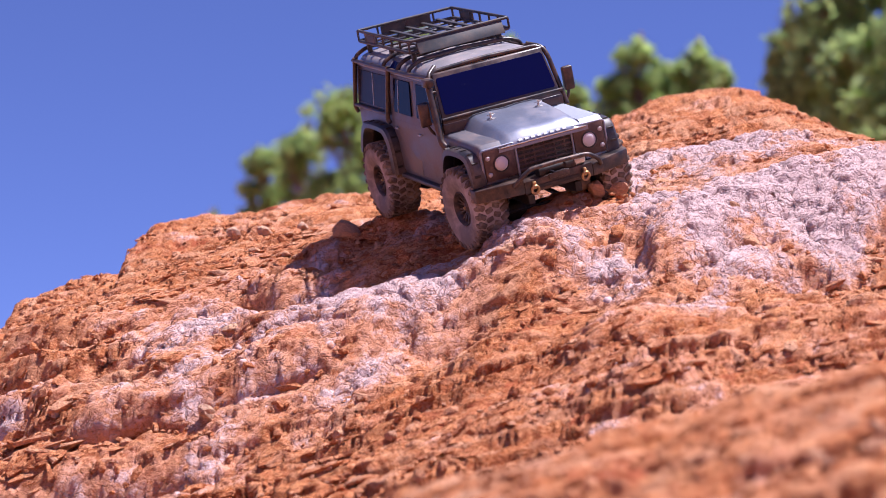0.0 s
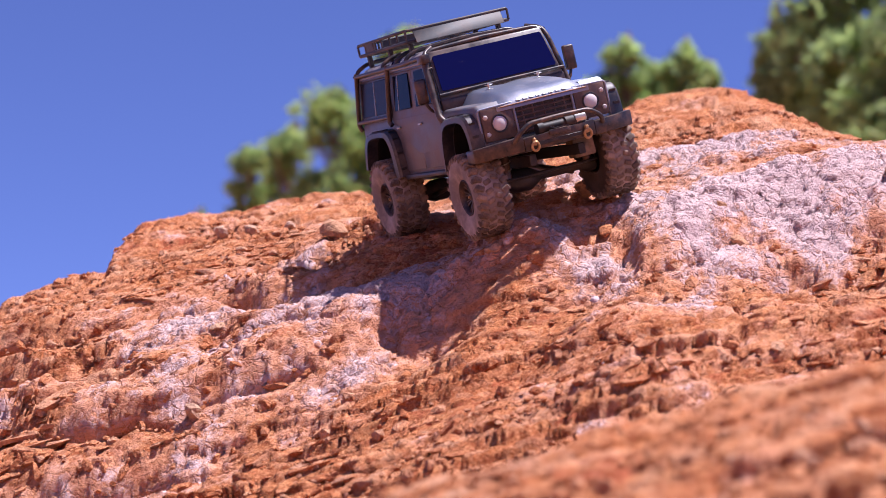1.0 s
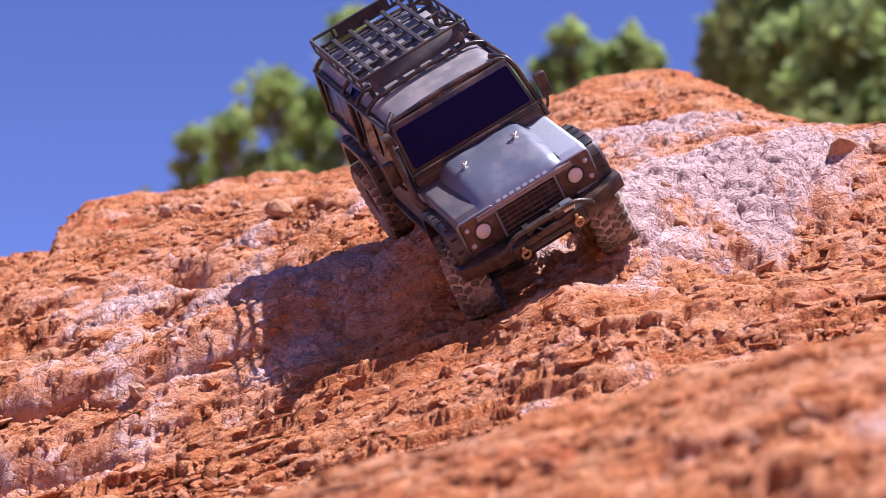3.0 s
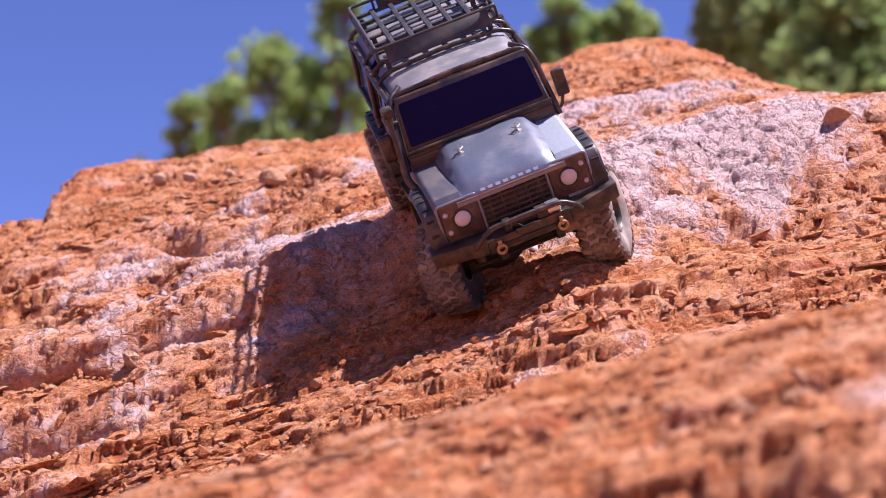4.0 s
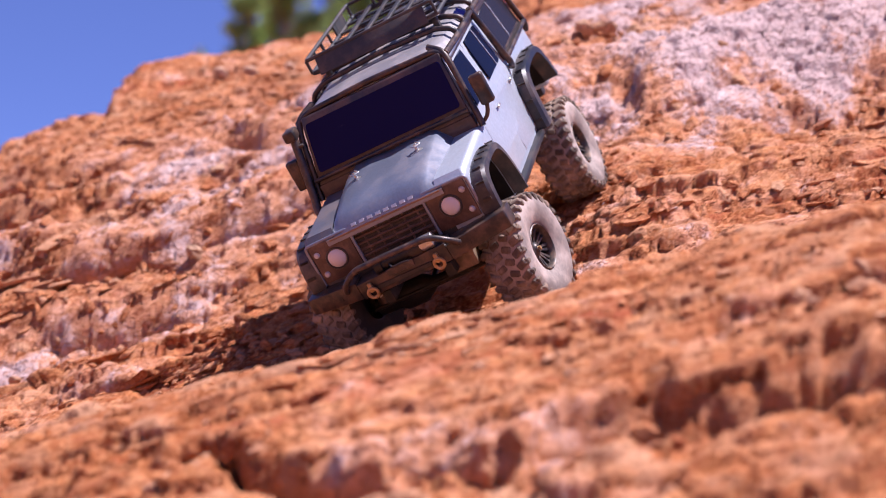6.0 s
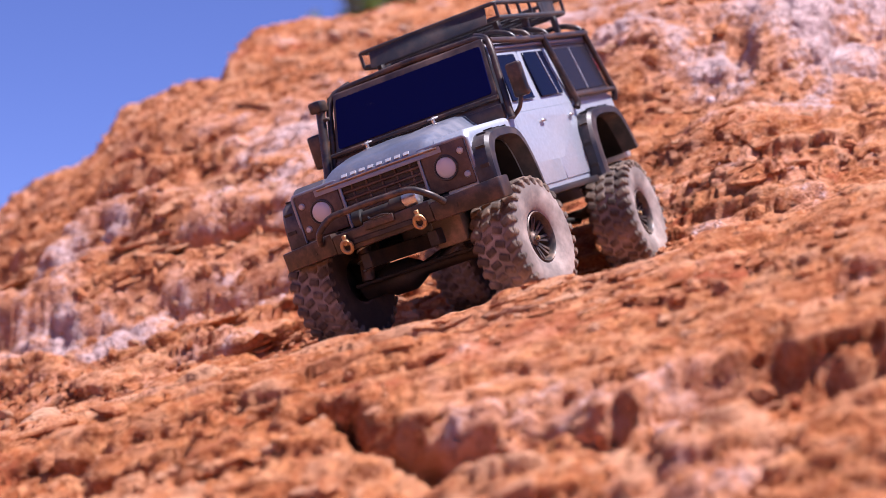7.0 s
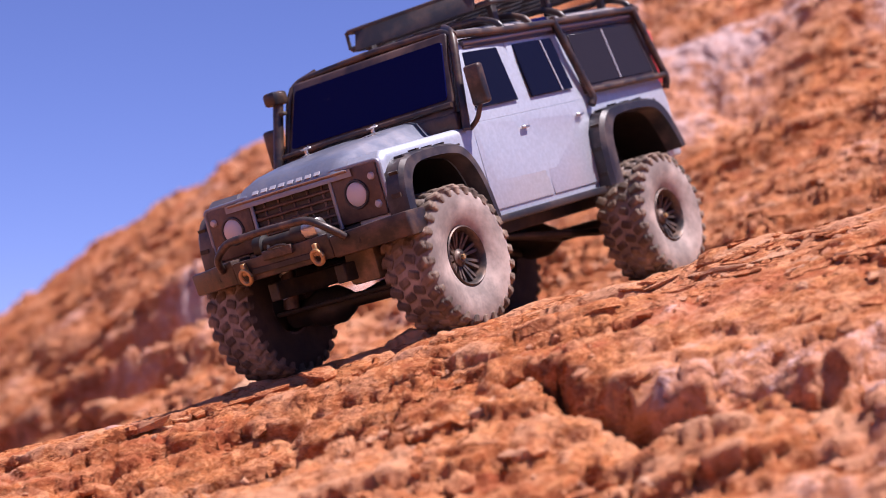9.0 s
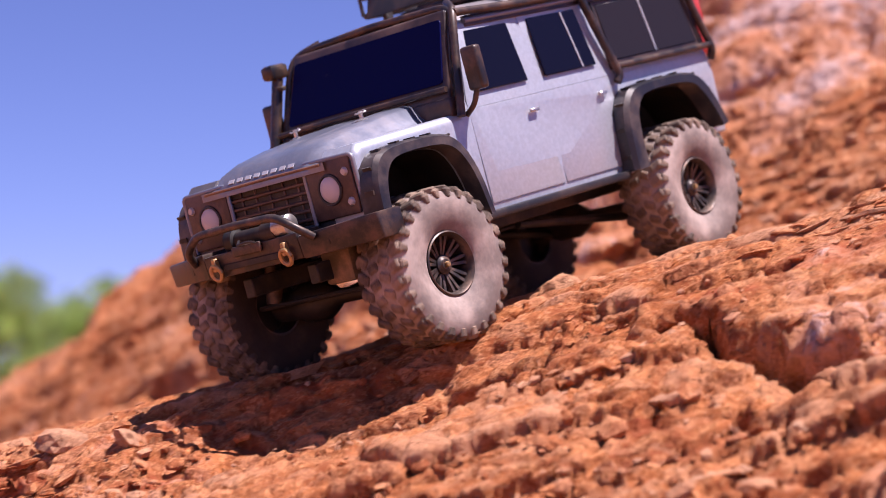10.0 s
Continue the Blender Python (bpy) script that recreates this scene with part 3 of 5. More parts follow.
# ---- the model car: x ahead, y to its left, z up from the tyres' foot ----
FRONT_IN = [(.206, .106), (.205, .128), (.198, .144), (.184, .1505), (.136, .1505), (.119, .143), (.107, .122), (.1005, .090)]
FRONT_OUT = [(.2165, .104), (.216, .136), (.208, .1535), (.190, .1590), (.131, .1590), (.113, .150), (.099, .125), (.0935, .090)]
REAR_IN = [(-.107, .090), (-.1075, .128), (-.116, .1445), (-.130, .1505), (-.188, .1505), (-.204, .143), (-.217, .125), (-.226, .106)]
REAR_OUT = [(-.0895, .090), (-.0915, .135), (-.103, .1530), (-.120, .1590), (-.195, .1590), (-.215, .150), (-.229, .128), (-.237, .108)]



def rounded(pts, times=2):
    """Cuts the corners of an open outline, its ends kept."""
    for _ in range(times):
        out = [pts[0]]
        for (a, b), (c, d) in zip(pts, pts[1:]):
            out += [(a * .75 + c * .25, b * .75 + d * .25), (a * .25 + c * .75, b * .25 + d * .75)]
        pts = out + [pts[-1]]
    return pts


FRONT_EDGE, REAR_EDGE = FRONT_OUT, REAR_OUT
FRONT_IN, FRONT_OUT, REAR_IN, REAR_OUT = (rounded(p) for p in (FRONT_IN, FRONT_OUT, REAR_IN, REAR_OUT))


def side_y(z):
    return 0.0925 - max(0.0, z - 0.170) * 0.145


def build_wheel(side, car):
    """One wheel about its own hub; its outer face looks to y times side."""
    R, half = 0.0560, 0.0235
    s = side
    prof = [(.0230, s * .0165), (.0262, s * .0198), (.038, s * .0232), (.047, s * .0238), (.052, s * .0215), (.0545, s * .016), (.0552, s * .006), (.0552, -s * .006), (.0545, -s * .016),
            (.052, -s * .0213), (.047, -s * .0234), (.034, -s * .0222), (.0230, -s * .0198), (.0226, 0), (.0230, s * .0165)]
    wheel = part("wheel", lathe(prof, 56), SIDEWALL, car, "chunky off-road tyre caked in pale dust")
    wheel.location = (0, 0, 0)
    # darker skin over the inner side, coloured for the shade there
    part("inner_sidewall", lathe([(.0525, -s * .0212), (.047, -s * .0238), (.034, -s * .0226), (.0230, -s * .0202), (.0228, -s * .017)], 48), INNER_SHADE, wheel, "tyre's inner side, its shade painted into the rubber")
    tread = bmesh.new()
    count = 28
    for k in range(count):
        for row, (yy, wide, turn) in enumerate(((.0165, .0125, .5), (.0055, .0115, -.35), (-.0055, .0115, .35), (-.0165, .0125, -.5))):
            t = 2 * math.pi * (k + (row % 2) * .5 + .12 * (row > 1)) / count
            lug = bmesh.new()
            long = .0088 if row in (0, 3) else .0080
            hexa(lug, [(-.0045, -wide / 2, -long / 2), (-.0045, wide / 2, -long / 2), (-.0045, wide / 2, long / 2), (-.0045, -wide / 2, long / 2)],
                 [(.0018, -wide * .42, -long * .40), (.0018, wide * .42, -long * .40), (.0018, wide * .42, long * .40), (.0018, -wide * .42, long * .40)])
            bevel(lug, .0011, 1)
            m = Matrix.Rotation(-t, 4, "Y") @ Matrix.Translation((.0553, yy, 0)) @ Matrix.Rotation(turn, 4, "X")
            bmesh.ops.transform(lug, matrix=m, verts=lug.verts)
            tread = joined(tread, lug)
        for e in (1, -1):                                   # shoulder blocks that reach down the sidewall
            t = 2 * math.pi * (k + (e < 0) * .5 + .1) / count
            lug = bmesh.new()
            hexa(lug, [(.0475, .0195, -.0026), (.0475, .0243, -.0020), (.0475, .0243, .0020), (.0475, .0195, .0026)], [(.0562, .0175, -.0038), (.0546, .0240, -.0034), (.0546, .0240, .0034), (.0562, .0175, .0038)])
            bevel(lug, .0011, 1)
            m = Matrix.Rotation(-t, 4, "Y") @ Matrix.Diagonal((1, e, 1, 1))
            bmesh.ops.transform(lug, matrix=m, verts=lug.verts)
            tread = joined(tread, lug)
    part("tread", tread, RUBBER, wheel, "blocky dust-filled tread lugs", smooth=False)
    rim = lathe([(.0229, s * .0175), (.0240, s * .0188), (.0230, s * .0196), (.0214, s * .0180), (.0206, s * .010), (.0198, s * .002), (.0198, -s * .012), (.0214, -s * .0195), (.0229, -s * .0196)], 40)
    part("rim", rim, GUN, wheel)
    spokes = bmesh.new()
    for k in range(9):
        for off in (-.13, .13):
            t = 2 * math.pi * k / 9 + off
            sp_ = bmesh.new()
            hexa(sp_, [(.006, s * .0060, -.0012), (.0208, s * .0105, -.0017), (.0208, s * .0105, .0017), (.006, s * .0060, .0012)], [(.006, s * .0100, -.0010), (.0208, s * .0138, -.0012), (.0208, s * .0138, .0012), (.006, s * .0100, .0010)])
            bmesh.ops.transform(sp_, matrix=Matrix.Rotation(-t, 4, "Y"), verts=sp_.verts)
            spokes = joined(spokes, sp_)
    part("spokes", spokes, GUN, wheel, "gunmetal split spokes")
    part("brake_disc", lathe([(0.0, -s * .004), (.0190, -s * .004), (.0190, s * .001), (0.0, s * .001)], 32), CHASSIS, wheel)
    part("hub", lathe([(0, s * .0140), (.0040, s * .0138), (.0048, s * .0125), (.0070, s * .0115), (.0078, s * .007), (0, s * .007)], 24), GUN, wheel)
    part("hub_nut", lathe([(0, s * .0165), (.0018, s * .0163), (.0022, s * .0158), (.0022, s * .0135), (0, s * .0135)], 6), GOLD, wheel, "brass-coloured hub nut")
    return wheel


def two_tone(ob, mat, where):
    """Gives the faces that look that way a second colour."""
    ob.data.materials.append(mat)
    for f in ob.data.polygons:
        if where(f.normal):
            f.material_index = len(ob.data.materials) - 1


def build_car():
    car = tagged(new("model_car"), "dusty silver off-road model car with black roof rack and bull bar", "model car")
    # lower body with the rear wheel openings
    tub = prism([(.090, .088), (.090, .171), (-.248, .171), (-.252, .150), (-.250, .100), (-.228, .100)] + REAR_IN[::-1] + [(-.107, .088)], -.0925, .0925, .004, 3)
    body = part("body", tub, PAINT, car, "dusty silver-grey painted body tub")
    # faces to the right take the darker silver with shade in its colour
    two_tone(body, SHADE_SILVER, lambda n: n.y < -.5)
    # cabin: pillars and roof as one rounded hull
    hull = bmesh.new()
    ring = []
    prof = [(.0925, .170), (.0905, .182), (.0835, .232), (.0815, .2388), (.075, .2472), (.063, .2512), (.03, .2540), (0, .2545)]
    prof = prof + [(-y, z) for y, z in prof[-2::-1]]
    for x, dz, lean in ((.086, 0, 1), (.074, 0, 1), (-.05, 0, 0), (-.236, 0, 0), (-.2505, -.003, 0)):
        row = []
        for y, z in prof:
            back = (z - .170) * .38 if lean else 0
            yy = y * (.965 if x < -.25 else 1)
            row.append(hull.verts.new((x - back, yy, z + (dz if z > .18 else 0))))
        ring.append(row)
    for a, b in zip(ring, ring[1:]):
        for k in range(len(prof) - 1):
            hull.faces.new((a[k], a[k + 1], b[k + 1], b[k]))
    hull.faces.new(ring[0])
    hull.faces.new(ring[-1][::-1])
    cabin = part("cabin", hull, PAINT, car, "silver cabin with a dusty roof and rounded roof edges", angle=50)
    two_tone(cabin, SHADE_SILVER, lambda n: n.y < -.8)
    two_tone(cabin, ROOF, lambda n: n.z > .6)
    for s in (1, -1):
        # doors stand a little proud of the body
        lean = (lambda z: s * (side_y(z) - .0925))
        y0, y1 = s * .0905, s * .0940
        # right-hand doors and wing have their shade in the paint colour
        part("front_door", prism([(.079, .096), (.079, .176), (.058, .236), (-.0135, .236), (-.0135, .096)], y0, y1, .0016, 2, lean=lean), PAINT if s > 0 else SHADE_SILVER, car)
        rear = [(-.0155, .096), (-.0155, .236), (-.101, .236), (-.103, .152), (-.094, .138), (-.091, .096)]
        part("rear_door", prism(rear, y0, y1, .0016, 2, lean=lean), PAINT if s > 0 else SHADE_SILVER, car)
        for name, poly in (("front_door_window", [(.066, .181), (.053, .229), (.001, .229), (.000, .181)]),
                           ("rear_door_window", [(-.022, .181), (-.025, .229), (-.088, .229), (-.091, .181)]),
                           ("quarter_window", [(-.116, .181), (-.118, .229), (-.236, .229), (-.239, .181)])):
            yy = (.0932, .0949) if "door" in name else (.0915, .0944)
            w = part(name, prism(poly, s * yy[0], s * yy[1], .0007, 1, lean=lean), DOOR_GLASS if "door" in name else DUST_GLASS, car, "smoked window" if "door" in name else "dusty smoked quarter window")
            cx = sum(p[0] for p in poly) / 4
            if name != "front_door_window":
                q = .012 if "door" in name else 0
                part("window_bar", prism([(cx - q - .0007 - (.004 if q else 0), .1815), (cx - q - .0007, .2285), (cx - q + .0007, .2285), (cx - q + .0007 - (.004 if q else 0), .1815)], s * (yy[1] - .0004), s * (yy[1] + .0006), 0, lean=lean), MARK, w)
            if name == "quarter_window":
                edge = bmesh.new()
                pts = [(x, s * (side_y(z) + .0012), z) for x, z in [(-.112, .177), (-.114, .233), (-.240, .233), (-.243, .177), (-.112, .177)]]
                tube(pts, .0012, edge, 6)
                part("window_seal", edge, TRIM, w)
        part("window_band", prism([(.0500, .2318), (-.2490, .2318), (-.2490, .2405), (.0470, .2405)], s * .0900, s * .0953, .0008, 1, lean=lean), BROWN, car, "dark brown band over the side windows")
        part("quarter_panel", prism([(-.1090, .1735), (-.1105, .2316), (-.2485, .2316), (-.2495, .1735)], s * .0900, s * .0934, .0006, 1, lean=lean), BROWN, car, "dark dusty panel round the quarter window")
        # alpine light let into the roof's edge
        al = bmesh.new()
        hexa(al, [(-.070, s * .0790, .2400), (-.108, s * .0790, .2400), (-.108, s * .0710, .2470), (-.070, s * .0710, .2470)],
             [(-.070, s * .0818, .2412), (-.108, s * .0818, .2412), (-.108, s * .0735, .2500), (-.070, s * .0735, .2500)])
        part("roof_light", bevel(al, .0008, 1), GLASS, car, "small smoked roof-edge window")
        # rain gutter
        part("gutter", tube([(.050, s * .0855, .2365), (-.10, s * .0855, .2370), (-.249, s * .0845, .2365)], .0021), DIM_DUSTY, car)
        for x in (.004, -.087):
            h = box(x - .0055, x + .0055, s * .0936, s * .0962, .1562, .1590, .0007, 1)
            part("door_handle", h, STEEL, car, "small bright door handle")
        # front wing with its wheel opening
        wing = prism([(.213, .112), (.214, .158), (.206, .1655), (.088, .1690), (.088, .088), (.1005, .088)] + FRONT_IN[::-1], s * .058, s * .0925, 0, 1)
        soft = [e for e in wing.edges if all(abs(v.co.y) > .09 and v.co.z > .111 and (v.co.z > .157 or v.co.x > .2125) for v in e.verts) and abs(e.verts[0].co.z - e.verts[1].co.z) + abs(e.verts[0].co.x - e.verts[1].co.x) > .001]
        bevel(wing, .0075, 4, soft)
        part("front_wing", wing, PAINT if s > 0 else SHADE_SILVER, car)
        # flares
        for cx, name in ((.162, "front_flare"), (-.162, "rear_flare")):
            inner, outer = (FRONT_IN, FRONT_OUT) if cx > 0 else (REAR_IN, REAR_OUT)
            n = len(inner) - 1
            fl = bmesh.new()
            rows = []
            for pts, y in ((outer, .0900), ([(a * .97 + b * .03, c * .97 + d * .03) for (a, c), (b, d) in zip(outer, inner)], .1040), ([(a * .75 + b * .25, c * .75 + d * .25) for (a, c), (b, d) in zip(outer, inner)], .1075), (inner, .1080), (inner, .0900)):
                rows.append([fl.verts.new((x, s * y, z)) for x, z in pts])
            rows.append(rows[0])
            for a, b in zip(rows, rows[1:]):
                for k in range(n):
                    fl.faces.new((a[k], a[k + 1], b[k + 1], b[k]))
            for k in (0, n):
                fl.faces.new([r[k] for r in rows[:-1]])
            flare = part(name, fl, FLARE, car, "scuffed black plastic wheel-arch flare", angle=35)
            for k, u in ((0, .25), (0, .75), (1, .5), (2, .5), (3, .2), (3, .5), (3, .8), (4, .5), (5, .5), (6, .4)):
                edge = FRONT_EDGE if cx > 0 else REAR_EDGE
                (a, c), (a2, c2) = edge[k], edge[k + 1]
                t = math.atan2(a - a2, c2 - c)
                a, c = a + (a2 - a) * u, c + (c2 - c) * u
                b = bmesh.new()
                bmesh.ops.create_cube(b, size=1, matrix=Matrix.Translation((a, s * .1000, c)) @ Matrix.Rotation(t, 4, "Y") @ Matrix.Diagonal((.0014, .0085, .0034, 1)))
                part("flare_slot", b, CHASSIS, flare, smooth=False)
            liner = bmesh.new()
            pts = [(cx + (x - cx) * .99, z - .0006) for x, z in inner]
            r0 = [liner.verts.new((x, s * .0915, z)) for x, z in pts]
            r1 = [liner.verts.new((x, s * .045, z)) for x, z in pts]
            for k in range(n):
                liner.faces.new((r0[k], r0[k + 1], r1[k + 1], r1[k]))
            liner.faces.new(r1)
            bmesh.ops.solidify(liner, geom=liner.faces[:], thickness=.0012)
            part("wheel_liner", liner, LINER, car)
        # rock slider
        part("side_sill", box(-.092, .094, s * .086, s * .1000, .0850, .0915, .0018), TRIM, car, "black side sill with rubbed dusty edge")
        # mirror
        mir = part("mirror", bevel(box(.0745, .0835, s * .1010 if s > 0 else -.1165, s * .1165 if s > 0 else -.1010, .182, .2155, 0), .0028, 3), TUBE, car, "black door mirror with rubbed brown edges")
        part("mirror_arm", tube([(.0815, s * .0925, .166), (.082, s * .1025, .172), (.0795, s * .108, .186)], .0022), TUBE, mir)
        # cage
        part("cage_pillar", tube([(.092, s * .0955, .166), (.0680, s * .0895, .2340), (.060, s * .0860, .2470), (.045, s * .070, .2535)], .0034), TUBE, car)
        part("cage_rail", tube([(.062, s * .0880, .2440), (-.02, s * .0890, .2415), (-.246, s * .0885, .2415)], .0032), TUBE, car)
        part("cage_brace", tube([(-.094, s * .0885, .246), (-.1125, s * .0975, .168), (-.1085, s * .0960, .163)], .0036), TUBE, car)
        part("cage_rear_post", tube([(-.238, s * .0880, .246), (-.2535, s * .0965, .172), (-.2525, s * .0930, .163)], .0034), TUBE, car)
        part("cage_waist_rail", tube([(-.112, s * .0968, .1755), (-.253, s * .0962, .1755)], .0028), TUBE, car)
        # headlamp panel
        panel = part("headlamp_panel", box(.2135, .2165, s * .0430 if s > 0 else -.0880, s * .0880 if s > 0 else -.0430, .1165, .1585, .003), PANEL, car, "dark brown lamp panel")
        part("lamp_bezel", tube([(.2172, s * .0645 + .0110 * math.cos(a), .1375 + .0110 * math.sin(a)) for a in (2 * math.pi * k / 16 for k in range(17))], .0011, sides=6, bend=1), TRIM, panel)
        part("headlamp", lathe([(0, .2205), (.005, .2198), (.0088, .2182), (.0102, .2160), (.0102, .2140)], 28, axis="X", at=(0, s * .0645, .1375)), LENS, panel, "round pale headlamp lens")
        for dz in (.0105, -.0115):
            part("indicator", lathe([(0, .2190), (.0022, .2186), (.0032, .2170), (.0032, .2150)], 18, axis="X", at=(0, s * .0822, .1375 + dz)), BULB, panel)
        part("lamp_surround", tube([(.2150, s * .0410, .1150), (.2150, s * .0410, .1600), (.2140, s * .0905, .1590), (.2140, s * .0905, .1150)], .0018), DIM_DUSTY, car)
        part("tail_lamp", lathe([(0, -.2565), (.005, -.2558), (.0065, -.2530), (.0065, -.2500)], 18, axis="X", at=(0, s * .078, .145)), RED, car, "round red tail lamp")
    # bonnet: raised middle with sloping shoulders
    hood = bmesh.new()
    rows = []
    for x, lift in ((.091, .003), (.120, .0035), (.165, .0025), (.195, 0), (.207, -.003), (.2135, -.009), (.2185, -.021)):
        row = []
        for y, z in ((-.0655, .1655), (-.060, .1715), (-.052, .1795), (-.044, .1822), (-.022, .1830), (0, .1815), (.022, .1830), (.044, .1822), (.052, .1795), (.060, .1715), (.0655, .1655)):
            drop = (x - .091) * .085
            row.append(hood.verts.new((x, y, max(z + (lift if abs(y) < .055 else lift * .4) - drop * (1 if z > .17 else .4), .158 if x > .21 else 0))))
        rows.append(row)
    low = [[hood.verts.new((v.co.x, v.co.y, v.co.z - .006)) for v in r] for r in (rows[0], rows[-1])]
    for a, b in zip([low[0]] + rows, rows + [low[1]]):
        for k in range(10):
            hood.faces.new((a[k], a[k + 1], b[k + 1], b[k]))
    # bonnet takes the darker silver that holds the sky's blue
    hd = part("bonnet", hood, DIM_DUSTY, car, "silver bonnet with raised centre, dusted brown, sky reflection in its colour", angle=55)
    for s in (1, -1):
        latch = part("bonnet_latch", lathe([(0, .0), (.0055, .0), (.0060, .0014), (.0030, .0022), (.0016, .0030), (.0016, .0085), (0, .0088)], 20), STEEL, hd, "bright body-post clip")
        latch.data.transform(Matrix.Translation((.134, s * .0355, .1805)) @ Matrix.Rotation(math.pi / 2, 4, "X"))
        clip = tube([(.134, s * .0355 - .005, .1878), (.140, s * .0355, .1872), (.134, s * .0355 + .006, .1878), (.130, s * .0355, .1895)], .0007, sides=6)
        part("latch_pin", clip, STEEL, hd)
    for k in range(8):                                       # the maker's lettering as plain bars
        y = (3.5 - k) * .0092
        b = bmesh.new()
        bmesh.ops.create_cube(b, size=1, matrix=Matrix.Translation((.2166, y, .1616)) @ Matrix.Rotation(radians(48), 4, "Y") @ Matrix.Diagonal((.0034, .0056, .0008, 1)))
        part("letter_bar", b, MARK, hd, smooth=False)
    part("bonnet_lip", tube([(.2185, -.062, .1568), (.2193, 0, .1573), (.2185, .062, .1568)], .0010), COPPER, car, "copper-coloured strip under the bonnet edge")
    # scuttle and windscreen
    part("scuttle", bevel(box(.078, .0955, -.0905, .0905, .166, .1825, 0), .003, 2), BROWN, car)
    frame_ = bmesh.new()
    hexa(frame_, [(.0885, -.0895, .180), (.0945, -.0895, .180), (.0945, .0895, .180), (.0885, .0895, .180)], [(.0595, -.0825, .2480), (.0655, -.0825, .2480), (.0655, .0825, .2480), (.0595, .0825, .2480)])
    part("windscreen_frame", bevel(frame_, .0022, 2), BROWN, car, "black windscreen surround dusted brown")
    ws = bmesh.new()
    hexa(ws, [(.0850, -.0835, .1935), (.0905, -.0835, .1935), (.0905, .0835, .1935), (.0850, .0835, .1935)], [(.0640, -.0795, .2415), (.0698, -.0795, .2415), (.0698, .0795, .2415), (.0640, .0795, .2415)])
    part("windscreen", bevel(ws, .003, 3, [e for e in ws.edges if abs(e.verts[0].co.x - e.verts[1].co.x) < .007 and abs(e.verts[0].co.z - e.verts[1].co.z) < .001 and abs(e.verts[0].co.y - e.verts[1].co.y) < .001]), GLASS, car, "smoked windscreen")
    part("windscreen_rail", tube([(.0955, -.0905, .1885), (.0965, 0, .1890), (.0955, .0905, .1885)], .0024), TUBE, car)
    part("cage_header", tube([(.061, -.0850, .2440), (.0585, -.076, .2495), (.058, 0, .2520), (.0585, .076, .2495), (.061, .0850, .2440)], .0034), TUBE, car)
    for x in (-.015, -.060, -.118, -.238):
        part("cage_hoop", tube([(x, -.0880, .2415), (x, -.0845, .2490), (x, -.069, .2565), (x, 0, .2595), (x, .069, .2565), (x, .0845, .2490), (x, .0880, .2415)], .0030), TUBE, car)
    # snorkel on the right
    sn = part("snorkel", tube([(.112, -.0945, .150), (.104, -.1015, .160), (.098, -.0995, .172), (.0765, -.0950, .236)], .0046), TUBE, car, "black intake snorkel")
    part("snorkel_head", bevel(box(.068, .088, -.1020, -.0885, .2340, .2460, 0), .003, 2), TUBE, sn, "rubbed brown snorkel head")
    part("snorkel_clamp", box(.0775, .0830, -.0985, -.0870, .224, .2275, .0008, 1), CHASSIS, sn)
    # roof rack
    lowz, topz, xf, xr, w = .2690, .2845, -.022, -.236, .0765
    rack = part("roof_rack", tube([(xf - .06, w, lowz), (xf, w, lowz), (xf, -w, lowz), (xr, -w, lowz), (xr, w, lowz), (xf - .06, w, lowz)], .0026), RACK, car, "black expedition roof rack with plates")
    part("upper_rail", tube([(xf - .06, w, topz), (xf, w, topz), (xf, -w, topz), (xr, -w, topz), (xr, w, topz), (xf - .06, w, topz)], .0022), RACK, rack)
    for x in (xf, -.058, -.092, -.128, -.164, -.200, xr):
        for s in (1, -1):
            part("rack_post", tube([(x, s * w, lowz), (x, s * w, topz)], .0018, sides=6), RACK, rack)
        if xr < x < xf:
            part("rack_slat", box(x - .0035, x + .0035, -w, w, lowz - .0012, lowz + .0016, .0006, 1), RACK, rack)
    for y in (-.05, -.025, 0, .025, .05):
        part("rack_runner", box(xr, xf, y - .003, y + .003, lowz + .0018, lowz + .0046, .0006, 1), RACK, rack)
    for y in (-.045, 0, .045):
        for x in (xr,):
            part("rack_post", tube([(x, y, lowz), (x, y, topz)], .0018, sides=6), RACK, rack)
    fp = bmesh.new()
    hexa(fp, [(xf + .0075, -.066, lowz - .0035), (xf + .0095, -.066, lowz - .0035), (xf + .0095, .066, lowz - .0035), (xf + .0075, .066, lowz - .0035)],
         [(xf - .0010, -.066, topz), (xf + .0010, -.066, topz), (xf + .0010, .066, topz), (xf - .0010, .066, topz)])
    part("front_plate", bevel(fp, .0006, 1), RACK, rack, "grey wind deflector plate")
    for s in (1, -1):
        part("side_plate", box(-.205, -.155, s * w - .0012, s * w + .0012, lowz, topz, .0005, 1), RACK, rack)
    part("rear_plate", box(xr - .0012, xr + .0012, -.040, .040, lowz, topz, .0005, 1), RACK, rack)
    for s in (1, -1):
        for x in (-.04, -.13, -.225):
            part("rack_foot", box(x - .004, x + .004, s * .066 - .003, s * .066 + .003, .2500, .2690, .0008, 1), RACK, rack)
    # grille
    grille = part("grille", box(.2050, .2128, -.0425, .0425, .1165, .1580, .001, 1), CHASSIS, car, "dark slatted grille")
    for k in range(6):
        part("grille_slat", box(.2122, .2150, -.0418, .0418, .1190 + k * .0066, .1218 + k * .0066, .0008, 1), PANEL, grille)
    for k in range(5):
        part("grille_bar", box(.2118, .2140, -.0305 + k * .0150, -.0285 + k * .0150, .1175, .1565, .0005, 1), PANEL, grille)
